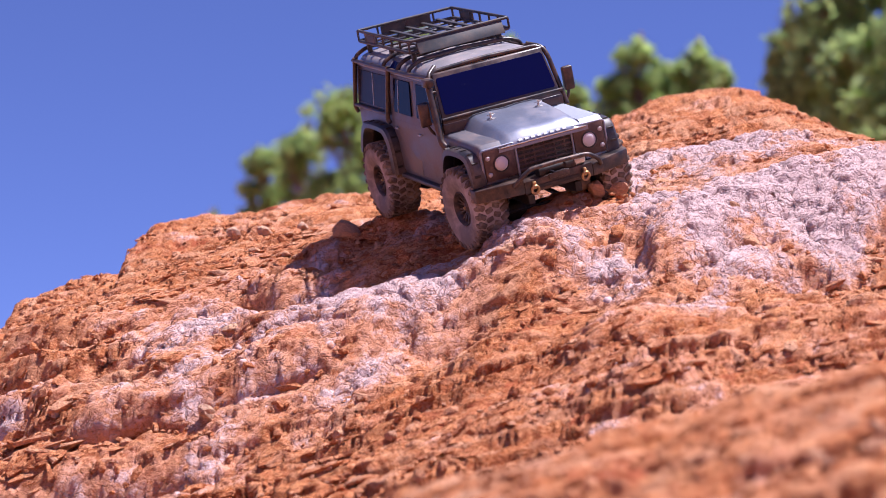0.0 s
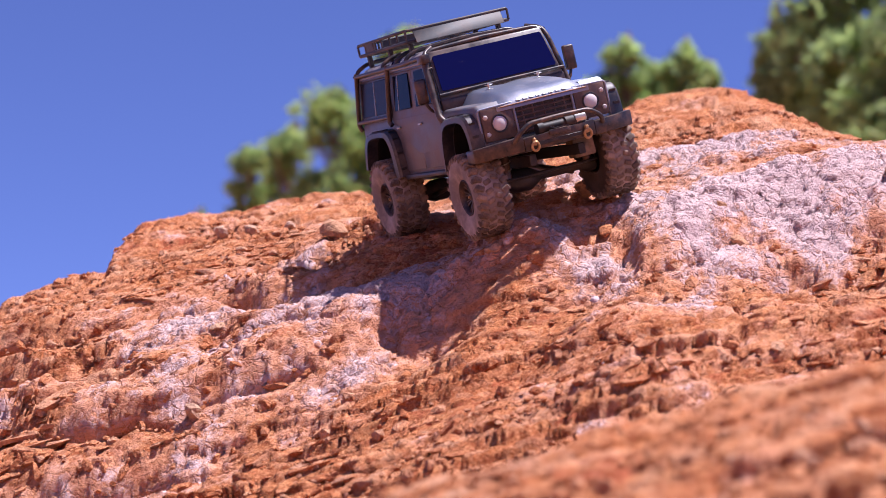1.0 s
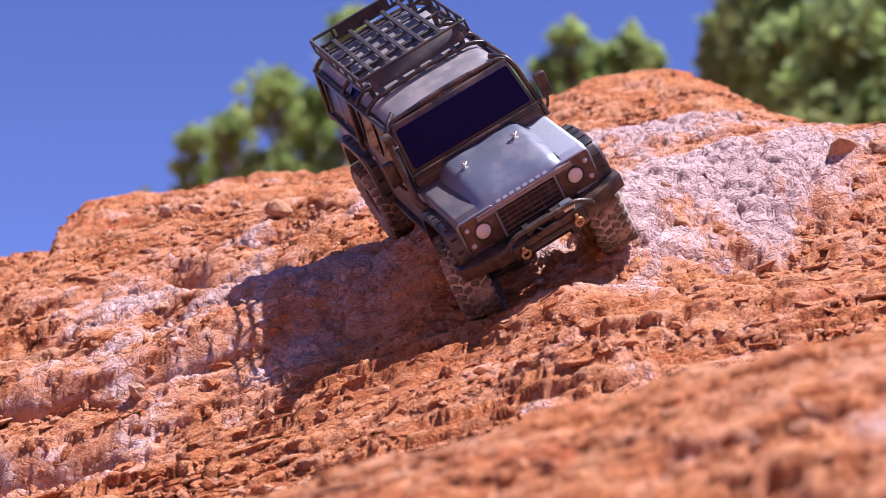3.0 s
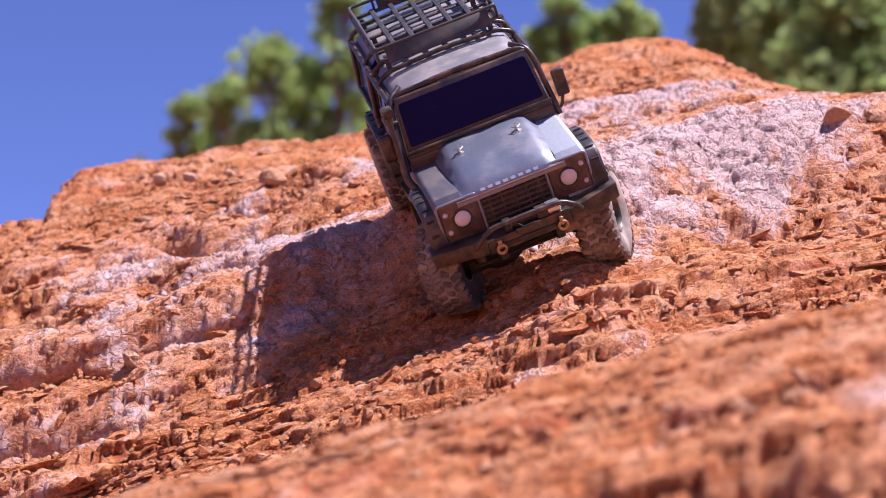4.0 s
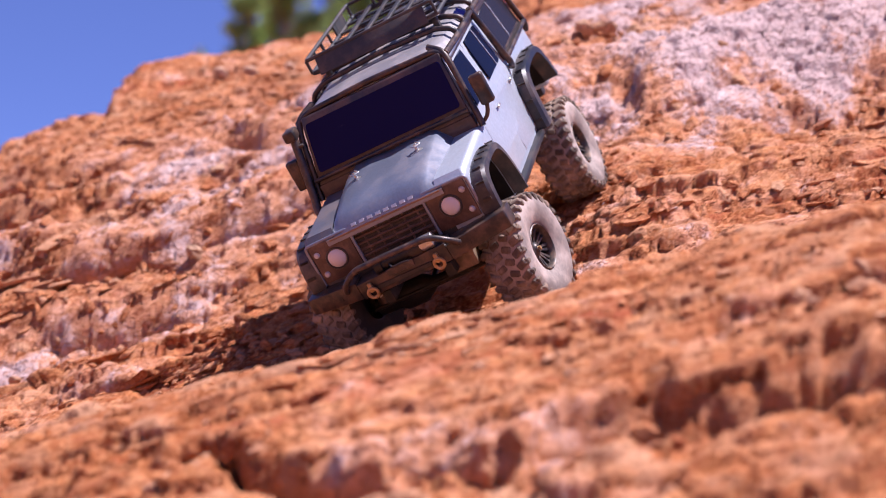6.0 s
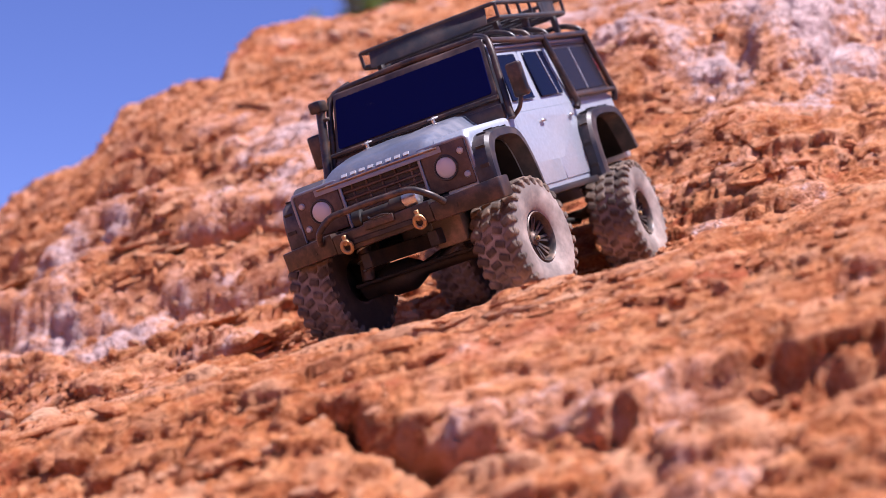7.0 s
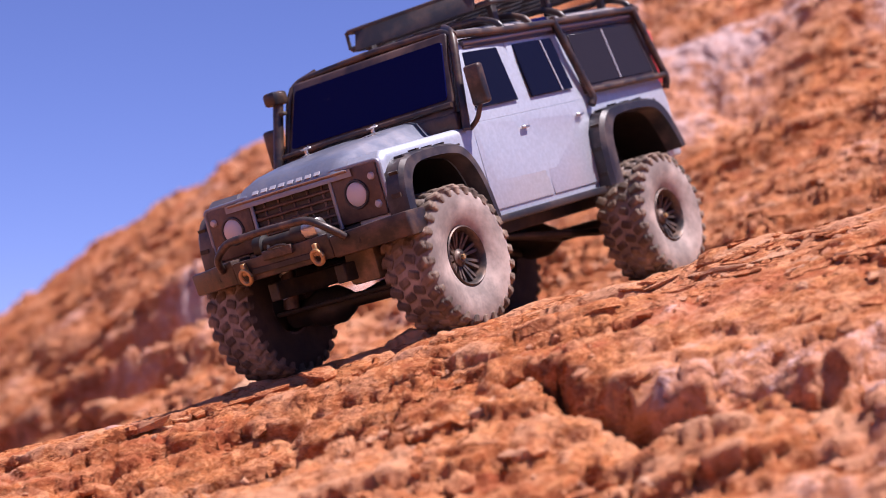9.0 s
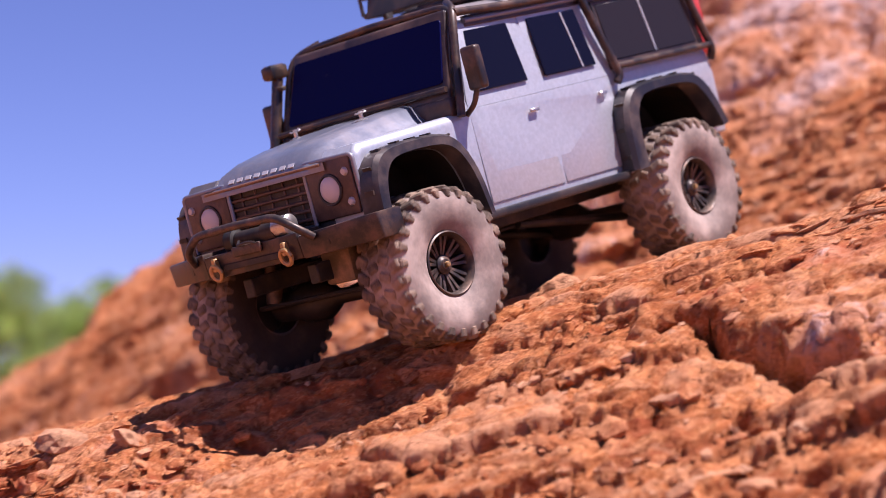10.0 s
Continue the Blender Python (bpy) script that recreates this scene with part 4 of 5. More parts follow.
    part("front_valance", box(.196, .213, -.088, .088, .100, .1165, .002), TRIM, car)
    # bumper and winch
    for y0, y1, xa, xb in ((-.050, .050, .2480, .2480), (.050, .112, .2480, .2270), (-.112, -.050, .2270, .2480)):
        b = bmesh.new()
        hexa(b, [(xa - .028, y0, .0945), (xa - .002, y0, .0945), (xb - .002, y1, .0955), (xb - .026, y1, .0955)], [(xa - .028, y0, .1120), (xa, y0, .1120), (xb, y1, .1150), (xb - .026, y1, .1150)])
        if y0 == -.050:
            bp = part("bumper", bevel(b, .0016, 2), TUBE, car, "dark steel bumper with dusty rubbed top edge, ground's brown reflection in its colour")
        else:
            part("bumper_end", bevel(b, .0016, 2), TUBE, bp)
    part("bumper_slot", box(.2462, .2484, -.030, .030, .0990, .1040, .0005, 1), CHASSIS, bp)
    for s in (1, -1):
        part("bumper_slot", box(.2330, .2395, s * .070 - .003, s * .070 + .003, .1005, .1065, .0004, 1), CHASSIS, bp)
        # shackle: bow, pin and lug
        part("shackle_lug", box(.2430, .2515, s * .0370 - .0022, s * .0370 + .0022, .1000, .1100, .0008, 1), GOLD, bp)
        ring_ = [(.2500 + .0015 * math.sin(a), s * .0370 + .0050 * math.cos(a), .0990 + .0056 * math.sin(a)) for a in (2 * math.pi * k / 14 for k in range(15))]
        part("shackle", tube(ring_, .0018, sides=8, bend=1), GOLD, bp, "brass-coloured tow shackle")
    part("bull_bar", tube([(.2440, -.0630, .1085), (.2545, -.0580, .1180), (.2560, -.0420, .1290), (.2570, 0, .1300), (.2560, .0420, .1290), (.2545, .0580, .1180), (.2440, .0630, .1085)], .0031), GUN, bp, "tubular bull bar, dark with worn bright edges")
    winch = part("winch", lathe([(0, -.026), (.0085, -.026), (.0085, -.018), (.0060, -.017), (.0060, .012), (.0085, .013), (.0085, .027), (0, .027)], 24, at=(.2385, 0, .1190)), CHASSIS, car, "small black winch")
    part("winch_motor", lathe([(0, .026), (.0072, .026), (.0078, .030), (.0078, .040), (.0050, .042), (0, .042)], 20, at=(.2400, 0, .1210)), STEEL, winch)
    part("winch_rope", tube([(.246, -.010, .1180), (.2525, -.006, .1155), (.2535, .006, .1165), (.2525, .012, .1150)], .0011, sides=6), TRIM, winch)
    part("fairlead", box(.2482, .2512, -.0150, .0150, .1075, .1150, .0012, 2), GUN, winch)
    # underside
    for s in (1, -1):
        part("chassis_rail", box(-.235, .225, s * .0345 - .005, s * .0345 + .005, .0745, .0890, .001, 1), CHASSIS, car)
        for x in (.162, -.162):
            t_ = .018 if x > 0 else -.018
            sh = part("shock_absorber", tube([(x + t_, s * .058, .064), (x + t_ * .4, s * .050, .138)], .0065, sides=12), GUN, car)
            part("shock_spring", tube([(x + t_ * (1 - .6 * k / 40) + .0078 * math.cos(k * .9), s * (.0572 - .008 * k / 40) + .0078 * math.sin(k * .9), .074 + .058 * k / 40) for k in range(41)], .0010, sides=5, bend=1), STEEL, sh)
        part("suspension_link", tube([(.150, s * .045, .052), (.02, s * .030, .072)], .0035), CHASSIS, car)
        part("suspension_link", tube([(-.150, s * .045, .052), (-.02, s * .030, .072)], .0035), CHASSIS, car)
    part("gearbox", bevel(box(-.050, .040, -.022, .022, .074, .096, 0), .006, 2), CHASSIS, car)
    part("skid_plate", bevel(box(-.05, .040, -.026, .026, .0700, .0735, 0), .0015, 1), CHASSIS, car)
    part("steering_servo", bevel(box(.184, .210, .030, .060, .070, .098, 0), .003, 2), GEAR, car, "dusty brown gear housing")
    part("drive_shaft", tube([(.15, -.012, .056), (.04, -.006, .078)], .0032), CHASSIS, car)
    part("drive_shaft", tube([(-.15, .0, .056), (-.04, -.002, .078)], .0032), CHASSIS, car)
    for x in (.162, -.162):
        ax = lathe([(0, -.072), (.0105, -.072), (.0115, -.060), (.0110, -.052), (.0155, -.042), (.0155, -.022), (.0100, -.012), (.0058, -.006), (.0058, .052), (.0115, .060), (.0105, .072), (0, .072)], 24, at=(x, 0, .058))
        part("axle", ax, CHASSIS, car, "axle tube with round differential, coated in dust")
    part("tie_rod", tube([(.184, -.070, .062), (.184, .070, .062)], .0020, sides=8), CHASSIS, car)
    # tail: spare fuel can
    can = part("fuel_can", bevel(box(-.275, -.256, .044, .083, .168, .222, 0), .005, 3), RED, car, "red fuel can on the tail")
    part("can_cap", lathe([(0, .007), (.005, .007), (.005, 0), (0, 0)], 16, at=(-.266, .074, .225)), TRIM, can)
    part("can_handle", tube([(-.270, .050, .221), (-.270, .052, .229), (-.262, .061, .229), (-.262, .063, .221)], .002, sides=6), RED, can)
    part("tail_door", bevel(box(-.2545, -.2505, -.060, .060, .105, .225, 0), .002, 2), PAINT, car)
    part("rear_bumper", bevel(box(-.262, -.246, -.078, .078, .086, .100, 0), .002, 2), TRIM, car)
    wheels = {}
    for sx in (1, -1):
        for sy in (1, -1):
            wheels[sx, sy] = build_wheel(sy, car)
    return car, wheels


car, wheels = build_car()
cam.data.dof.use_dof = True
cam.data.dof.focus_object = wheels[1, 1]
cam.data.dof.aperture_fstop = 6.4


# ---- trees ----
BARK = plain("bark", (0.16, 0.11, 0.08), 0.9, 0, 0.3, 3)


def leaf_material(name, a, b):
    m, nt, bs = material(name)
    g = nt.nodes.new("ShaderNodeNewGeometry").outputs["Random Per Island"]
    co = nt.nodes.new("ShaderNodeTexCoord").outputs["Object"]
    n = node(nt, "ShaderNodeTexNoise", {"Vector": co}, scale=0.9, detail=3).outputs[0]
    col = mix(nt, g, a, b)
    col = mix(nt, ramp(nt, n, 0.4, 0.7), col, tuple(c * 1.4 for c in b))
    nt.links.new(col, bs.inputs["Base Color"])
    bs.inputs["Roughness"].default_value = 0.6
    glow = nt.nodes.new("ShaderNodeBsdfTranslucent")
    nt.links.new(col, glow.inputs["Color"])
    both = nt.nodes.new("ShaderNodeMixShader")
    both.inputs[0].default_value = 0.6
    nt.links.new(bs.outputs[0], both.inputs[1])
    nt.links.new(glow.outputs[0], both.inputs[2])
    nt.links.new(both.outputs[0], nt.nodes["Material Output"].inputs["Surface"])
    return m


LEAF = leaf_material("pine_needles", (0.17, 0.26, 0.09), (0.37, 0.48, 0.15))
LEAF_DARK = leaf_material("shaded_needles", (0.15, 0.22, 0.08), (0.30, 0.39, 0.13))


def build_tree(x, y, top, wide, seed, leaf=None, low=0.45, amount=5500, label="tall pine tree with open clumps of yellow-green needles"):
    rnd = np.random.default_rng(seed)
    foot = float(height(np.array([x]), np.array([y]))[0][0]) - .3
    tall = top - foot
    tree = tagged(new("tree"), label, "tree", group="trees behind the hill")
    tree.location = (x, y, foot)
    bm = tube([(0, 0, 0), (.1 * wide * .3, .05, tall * .4), (-.04 * wide, 0, tall * .75), (0, 0, tall * .97)], .16)
    for v in bm.verts:
        k = 1 - .85 * v.co.z / tall
        c = Vector((np.interp(v.co.z, [0, tall * .4, tall * .75, tall], [0, .03 * wide, -.04 * wide, 0]), 0, v.co.z))
        v.co = c + (v.co - c) * k
    lumps = []
    limbs = bm
    n = 24
    for k in range(n):
        u = low + (1 - low) * (k + rnd.random()) / n
        spread = wide * .5 * (1.15 - u) ** .55 * (1.0 + .5 * rnd.random()) * .95
        a = k * 2.4 + rnd.random()
        z = tall * u
        tip = Vector((math.cos(a) * spread, math.sin(a) * spread, min(z + .08 * tall * (rnd.random() - .3), tall * .97 - .1 * wide)))
        tube([(0, 0, z * .94), (tip.x * .55, tip.y * .55, z), tuple(tip)], .035, limbs, 5)
        lumps.append((tip, wide * (.10 + .09 * rnd.random())))
        lumps.append((tip * .62 + Vector((0, 0, z * .38)), wide * (.09 + .07 * rnd.random())))
    lumps.append((Vector((0, 0, tall * .97)), wide * .13))
    part("trunk", bm, BARK, tree)
    pick = rnd.integers(0, len(lumps), amount)
    d = rnd.normal(size=(amount, 3))
    d = d * np.minimum(1, 1.75 / np.linalg.norm(d, axis=1))[:, None]
    rad = np.full(amount, .62)
    cen = np.array([lumps[i][0] for i in pick])
    size = np.array([lumps[i][1] for i in pick])
    pos = cen + d * (rad * size)[:, None] * np.array([1, 1, 1.15])
    a = rnd.normal(size=(amount, 3))
    b = rnd.normal(size=(amount, 3))
    s = (.06 + .10 * rnd.random(amount))[:, None]
    a = a / np.linalg.norm(a, axis=1)[:, None] * s
    b = b / np.linalg.norm(b, axis=1)[:, None] * s * .6
    co = np.stack([pos - a, pos + b, pos + a, pos - b], 1).reshape(-1, 3)
    me = bpy.data.meshes.new("crown")
    me.from_pydata(co.tolist(), [], np.arange(amount * 4).reshape(-1, 4).tolist())
    me.materials.append(leaf or LEAF)
    crown = new("crown", me)
    crown.parent = tree
    return tree


def tree_at(az, elev, dist, wide, seed, **more):
    """A tree whose tip stands at that bearing and height angle from the tripod."""
    a = radians(az)
    build_tree(dist * math.sin(a), dist * math.cos(a), EYE + dist * math.tan(radians(elev)), wide, seed, **more)


for seed, (az, elev, dist, wide) in enumerate(((-2.5, 15.1, 40, 2.0), (-3.6, 14.1, 41, 1.5), (-4.6, 13.7, 42, 1.2), (-1.7, 14.6, 41, 1.5), (-0.7, 16.7, 40, 1.4), (0.3, 15.6, 41, 1.4), (1.5, 16.4, 39, 1.2), (2.4, 15.0, 42, 1.2), (3.3, 15.4, 40, 1.0),
                                                (4.5, 15.6, 41, 1.0), (5.05, 16.4, 41, 1.2), (5.7, 15.8, 42, 1.2), (6.5, 16.2, 41, 1.2), (7.1, 15.7, 42, 1.0))):
    tree_at(az, elev, dist, wide, seed + 1, low=0.62, amount=2300)
for seed, (az, elev, dist, wide) in enumerate(((10.6, 19.0, 30, 3.0), (12.9, 20.0, 31, 3.4), (9.3, 16.8, 33, 1.3), (11.8, 16.5, 28, 2.6))):
    tree_at(az, elev, dist, wide, seed + 40, leaf=LEAF_DARK, low=0.5, amount=7000, label="broad dark green pine tree with dense crown")
for seed, (az, elev, dist, wide) in enumerate(((-22.4, 3.2, 60, 3.4), (-20.9, 2.5, 62, 3.2), (-19.6, 3.0, 60, 2.8), (-24.0, 3.5, 61, 4.0), (-18.2, 2.6, 63, 3.0))):
    tree_at(az, elev, dist, wide, seed + 60, low=0.15, amount=5000, label="low bright green pine tree on the plain")
tree_at(-6.0, 12.0, 39, 0.8, 80, low=0.8, amount=700, label="slender young pine tree tip")

# ---- stones ----
def stone_mesh(seed, flat):
    rnd = random.Random(seed)
    bm = bmesh.new()
    bmesh.ops.create_icosphere(bm, subdivisions=2, radius=1)
    off = Vector((rnd.random() * 50, rnd.random() * 50, rnd.random() * 50))
    cuts = [Vector((rnd.gauss(0, 1), rnd.gauss(0, 1), rnd.gauss(0, 1))).normalized() for _ in range(13)]
    far = [.48 + .32 * rnd.random() for _ in cuts]
    for v in bm.verts:
        d = v.co.normalized()
        r = 1.0
        for c, f in zip(cuts, far):
            k = d.dot(c)
            if k > 0.05:
                r = min(r, f / k)
        r *= 1 + .13 * noise.noise(d * 2.2 + off) + .06 * noise.noise(d * 6 + off)
        v.co = d * r * .5
        v.co.z *= flat
    me = bpy.data.meshes.new("stone")
    bm.to_mesh(me)
    bm.free()
    me.materials.append(STONE)
    return me


GREY_STONE = rock_material("grey_stone", (0.42, 0.36, 0.33), (0.34, 0.28, 0.26), (0.24, 0.19, 0.17), loose=True)
PALE_STONE = rock_material("pale_stone", (0.66, 0.52, 0.47), (0.55, 0.40, 0.34), (0.45, 0.26, 0.17), loose=True)
STONES = [stone_mesh(k, f) for k, f in enumerate((.8, .62, .9, .5, .7, .55, .85, .42))]


def put_stone(x, y, size, k, turn, label, mat=None, sink=.22, group=""):
    me = STONES[k % 8]
    if mat:
        me = me.copy()
        me.materials[0] = mat
    ob = new("stone", me)
    z, above, below = (float(v) for v in height(np.array([x, x, x]), np.array([y, y + .03, y - .03]))[0])
    slope = (above - below) / .06
    ob.matrix_world = pose(x, y, z + size * (.5 - sink) * .7, math.degrees(math.atan(slope)) * .6, 0, turn) @ Matrix.Scale(size, 4)
    tagged(ob, label, "stone", group=group)


put_stone(-.141, 3.300, .052, 0, 20, "rounded orange rock lying on the upper step")
put_stone(.235, 3.000, .046, 1, 75, "angular orange rock beside the wheel track", sink=.1)
put_stone(.205, 2.985, .034, 2, 140, "small orange rock beside the wheel track", sink=.1)
put_stone(.272, 2.985, .030, 4, 40, "small orange rock beside the wheel track", sink=.1)
put_stone(.386, 2.806, .030, 6, 15, "rounded tan stone on the pale crust", sink=.1)
put_stone(-.294, 2.820, .045, 3, 100, "flat grey stone set in red earth", GREY_STONE)
put_stone(.605, 2.862, .046, 0, 200, "rough orange rock on pale crust")
put_stone(.658, 2.866, .040, 5, 10, "rough orange rock on pale crust")
put_stone(.081, 2.852, .030, 1, 300, "small tan stone below the step")
put_stone(-.287, 3.055, .034, 7, 330, "flat orange stone on a ledge")
put_stone(-.280, 3.500, .036, 6, 60, "pale rounded stone at the brow", PALE_STONE)
put_stone(-.330, 3.520, .030, 2, 160, "pale rounded stone at the brow", PALE_STONE)
put_stone(-.220, 3.500, .028, 4, 250, "pale rounded stone at the brow", PALE_STONE)
put_stone(-.066, 1.359, .012, 6, 20, "small white pebble on the front lip", PALE_STONE)
put_stone(-.620, 1.600, .045, 3, 30, "broken orange slab on the ramp's edge")
put_stone(-.560, 1.580, .034, 5, 120, "broken orange slab on the ramp's edge")
put_stone(-.500, 2.250, .055, 0, 210, "orange boulder at the foot of the bluff")
put_stone(-.570, 2.300, .040, 2, 75, "orange boulder at the foot of the bluff")
put_stone(-.400, 2.280, .032, 4, 15, "orange boulder at the foot of the bluff")
rnd = random.Random(7)
for k in range(75):
    x, y = rnd.uniform(-.75, .75), rnd.choice((rnd.uniform(2.35, 3.4), rnd.uniform(2.35, 3.4), rnd.uniform(1.4, 2.3), rnd.uniform(2.4, 3.1)))
    size = .007 + .017 * rnd.random() ** 2.2
    if y < 2.32:
        size = .004 + .2 * (size - .007)
    if abs(x - np.interp(y, [1.6, 2.4, 2.9, 3.4], [-.35, .06, .18, .08])) < .15 and size > .013:
        continue
    put_stone(x, y, size, rnd.randrange(8), rnd.uniform(0, 360), "small loose orange stone on the slope", sink=.34, group="loose stones on the slope")


def grounded(x, y):
    """Height and upward direction of the slope, a little smoothed."""
    d = .008
    z = height(x, y)[0]
    zx = np.clip((height(x + d, y)[0] - height(x - d, y)[0]) / (2 * d), -2.5, 2.5)
    zy = np.clip((height(x, y + d)[0] - height(x, y - d)[0]) / (2 * d), -2.5, 2.5)
    up = np.stack([-zx, -zy, np.ones_like(zx)], -1)
    return z, up / np.linalg.norm(up, axis=1)[:, None]


def strew(name, x, y, size, flat, sink, shape, tri, mat, rnd, label, category, smooth, rough):
    """Broken lumps half sunk into the slope, lying along it; too many to count."""
    n, m = len(x), len(shape)
    z, up = grounded(x, y)
    side = np.cross(up, np.array([0., 1., 0.]))
    side = side / np.linalg.norm(side, axis=1)[:, None]
    turn = rnd.uniform(0, 2 * np.pi, n)[:, None]
    other = np.cross(up, side)
    side, other = side * np.cos(turn) + other * np.sin(turn), other * np.cos(turn) - side * np.sin(turn)
    lump = shape[None] * (1 + rough * rnd.normal(size=(n, m, 1)).clip(-1.8, 1.8)) * (1 + .28 * rnd.normal(size=(n, 1, 3)).clip(-1.5, 2)) * np.array([1.15, .9, flat]) * size[:, None, None]
    co = lump[..., :1] * side[:, None] + lump[..., 1:2] * other[:, None] + (lump[..., 2:] + (flat * .5 - sink) * size[:, None, None]) * up[:, None]
    co = co + np.stack([x, y, z], -1)[:, None]
    faces = (tri[None] + m * np.arange(n)[:, None, None]).reshape(-1, 3)
    me = bpy.data.meshes.new(name)
    me.vertices.add(n * m)
    me.vertices.foreach_set("co", co.ravel())
    me.loops.add(faces.size)
    me.loops.foreach_set("vertex_index", faces.ravel())
    me.polygons.add(len(faces))
    me.polygons.foreach_set("loop_start", np.arange(0, faces.size, 3))
    me.update(calc_edges=True)
    me.polygons.foreach_set("use_smooth", np.full(len(faces), smooth))
    me.materials.append(mat)
    tagged(new(name, me), label, category, kind="stuff")


def ball(cuts):
    bm = bmesh.new()
    bmesh.ops.create_icosphere(bm, subdivisions=cuts, radius=.5)
    bm.verts.index_update()
    out = np.array([v.co[:] for v in bm.verts]), np.array([[v.index for v in f.verts] for f in bm.faces])
    bm.free()
    return out


def crust_material():
    m, nt, b = material("salt_crust")
    co = nt.nodes.new("ShaderNodeTexCoord").outputs["Object"]
    med = node(nt, "ShaderNodeTexNoise", {"Vector": co}, scale=38, detail=8, rough=0.68).outputs[0]
    fine = node(nt, "ShaderNodeTexNoise", {"Vector": co}, scale=260, detail=6, rough=0.7).outputs[0]
    isle = nt.nodes.new("ShaderNodeNewGeometry").outputs["Random Per Island"]
    col = mix(nt, ramp(nt, fine, 0.3, 0.75), (0.50, 0.34, 0.32), (0.66, 0.52, 0.525))
    col = mix(nt, maths(nt, "MULTIPLY", isle, 0.5), col, (0.58, 0.40, 0.37))
    col = mix(nt, ramp(nt, med, 0.52, 0.40), col, (0.52, 0.24, 0.14))
    nt.links.new(col, b.inputs["Base Color"])
    b.inputs["Roughness"].default_value = 0.92
    b.inputs["Specular IOR Level"].default_value = 0.2
    bump(nt, b, maths(nt, "ADD", med, maths(nt, "MULTIPLY", fine, 0.4)), 0.8, 0.004)
    return m


def build_rubble():
    rnd = np.random.default_rng(5)
    shape, tri = ball(1)
    for name, n, low, more, sink, label in (("rubble", 28000, .0045, .0160, .58, "broken orange lumps of earth bedded in the slope"), ("gravel", 24000, .0018, .0050, .42, "loose orange crumbs of earth on the slope")):
        x, y = rnd.uniform(-.95, .8, n), rnd.uniform(1.3, 3.7, n)
        pick = fbm(x, y, .11, 3, 51) + .22 * rnd.normal(size=n) > -.08
        x, y = x[pick], y[pick]
        size = low + more * rnd.random(len(x)) ** 3
        size = size * np.interp(y - .12 * x, [1.5, 1.66, 2.25, 2.42], [1, .45, .5, 1])
        pick = crust_at(x, y) + .1 * rnd.normal(size=len(x)) < .42
        x, y, size = x[pick], y[pick], size[pick]
        strew(name, x, y, size, .55, sink * .55, shape, tri, GRIT, rnd, label, "rubble" if name == "rubble" else "gravel", False, .24)
    shape, tri = ball(2)
    x, y = rnd.uniform(-.75, .8, 16000), rnd.uniform(2.4, 3.5, 16000)
    thick = crust_at(x, y) + .10 * rnd.normal(size=len(x))
    pick = (thick > .46) & (rnd.random(len(x)) < .16 + .8 * fbm(x, y, .13, 2, 93))
    x, y = x[pick], y[pick]
    size = .005 + .012 * rnd.random(len(x)) ** 1.8
    strew("crust_nodules", x, y, size, .75, .71, shape, tri, crust_material(), rnd, "pale pinkish cauliflower nodules of salt crust", "crust", True, .10)


GRIT = rock_material("red_grit", (0.62, 0.25, 0.105), (0.52, 0.175, 0.062), (0.36, 0.10, 0.036), loose=True)
build_rubble()


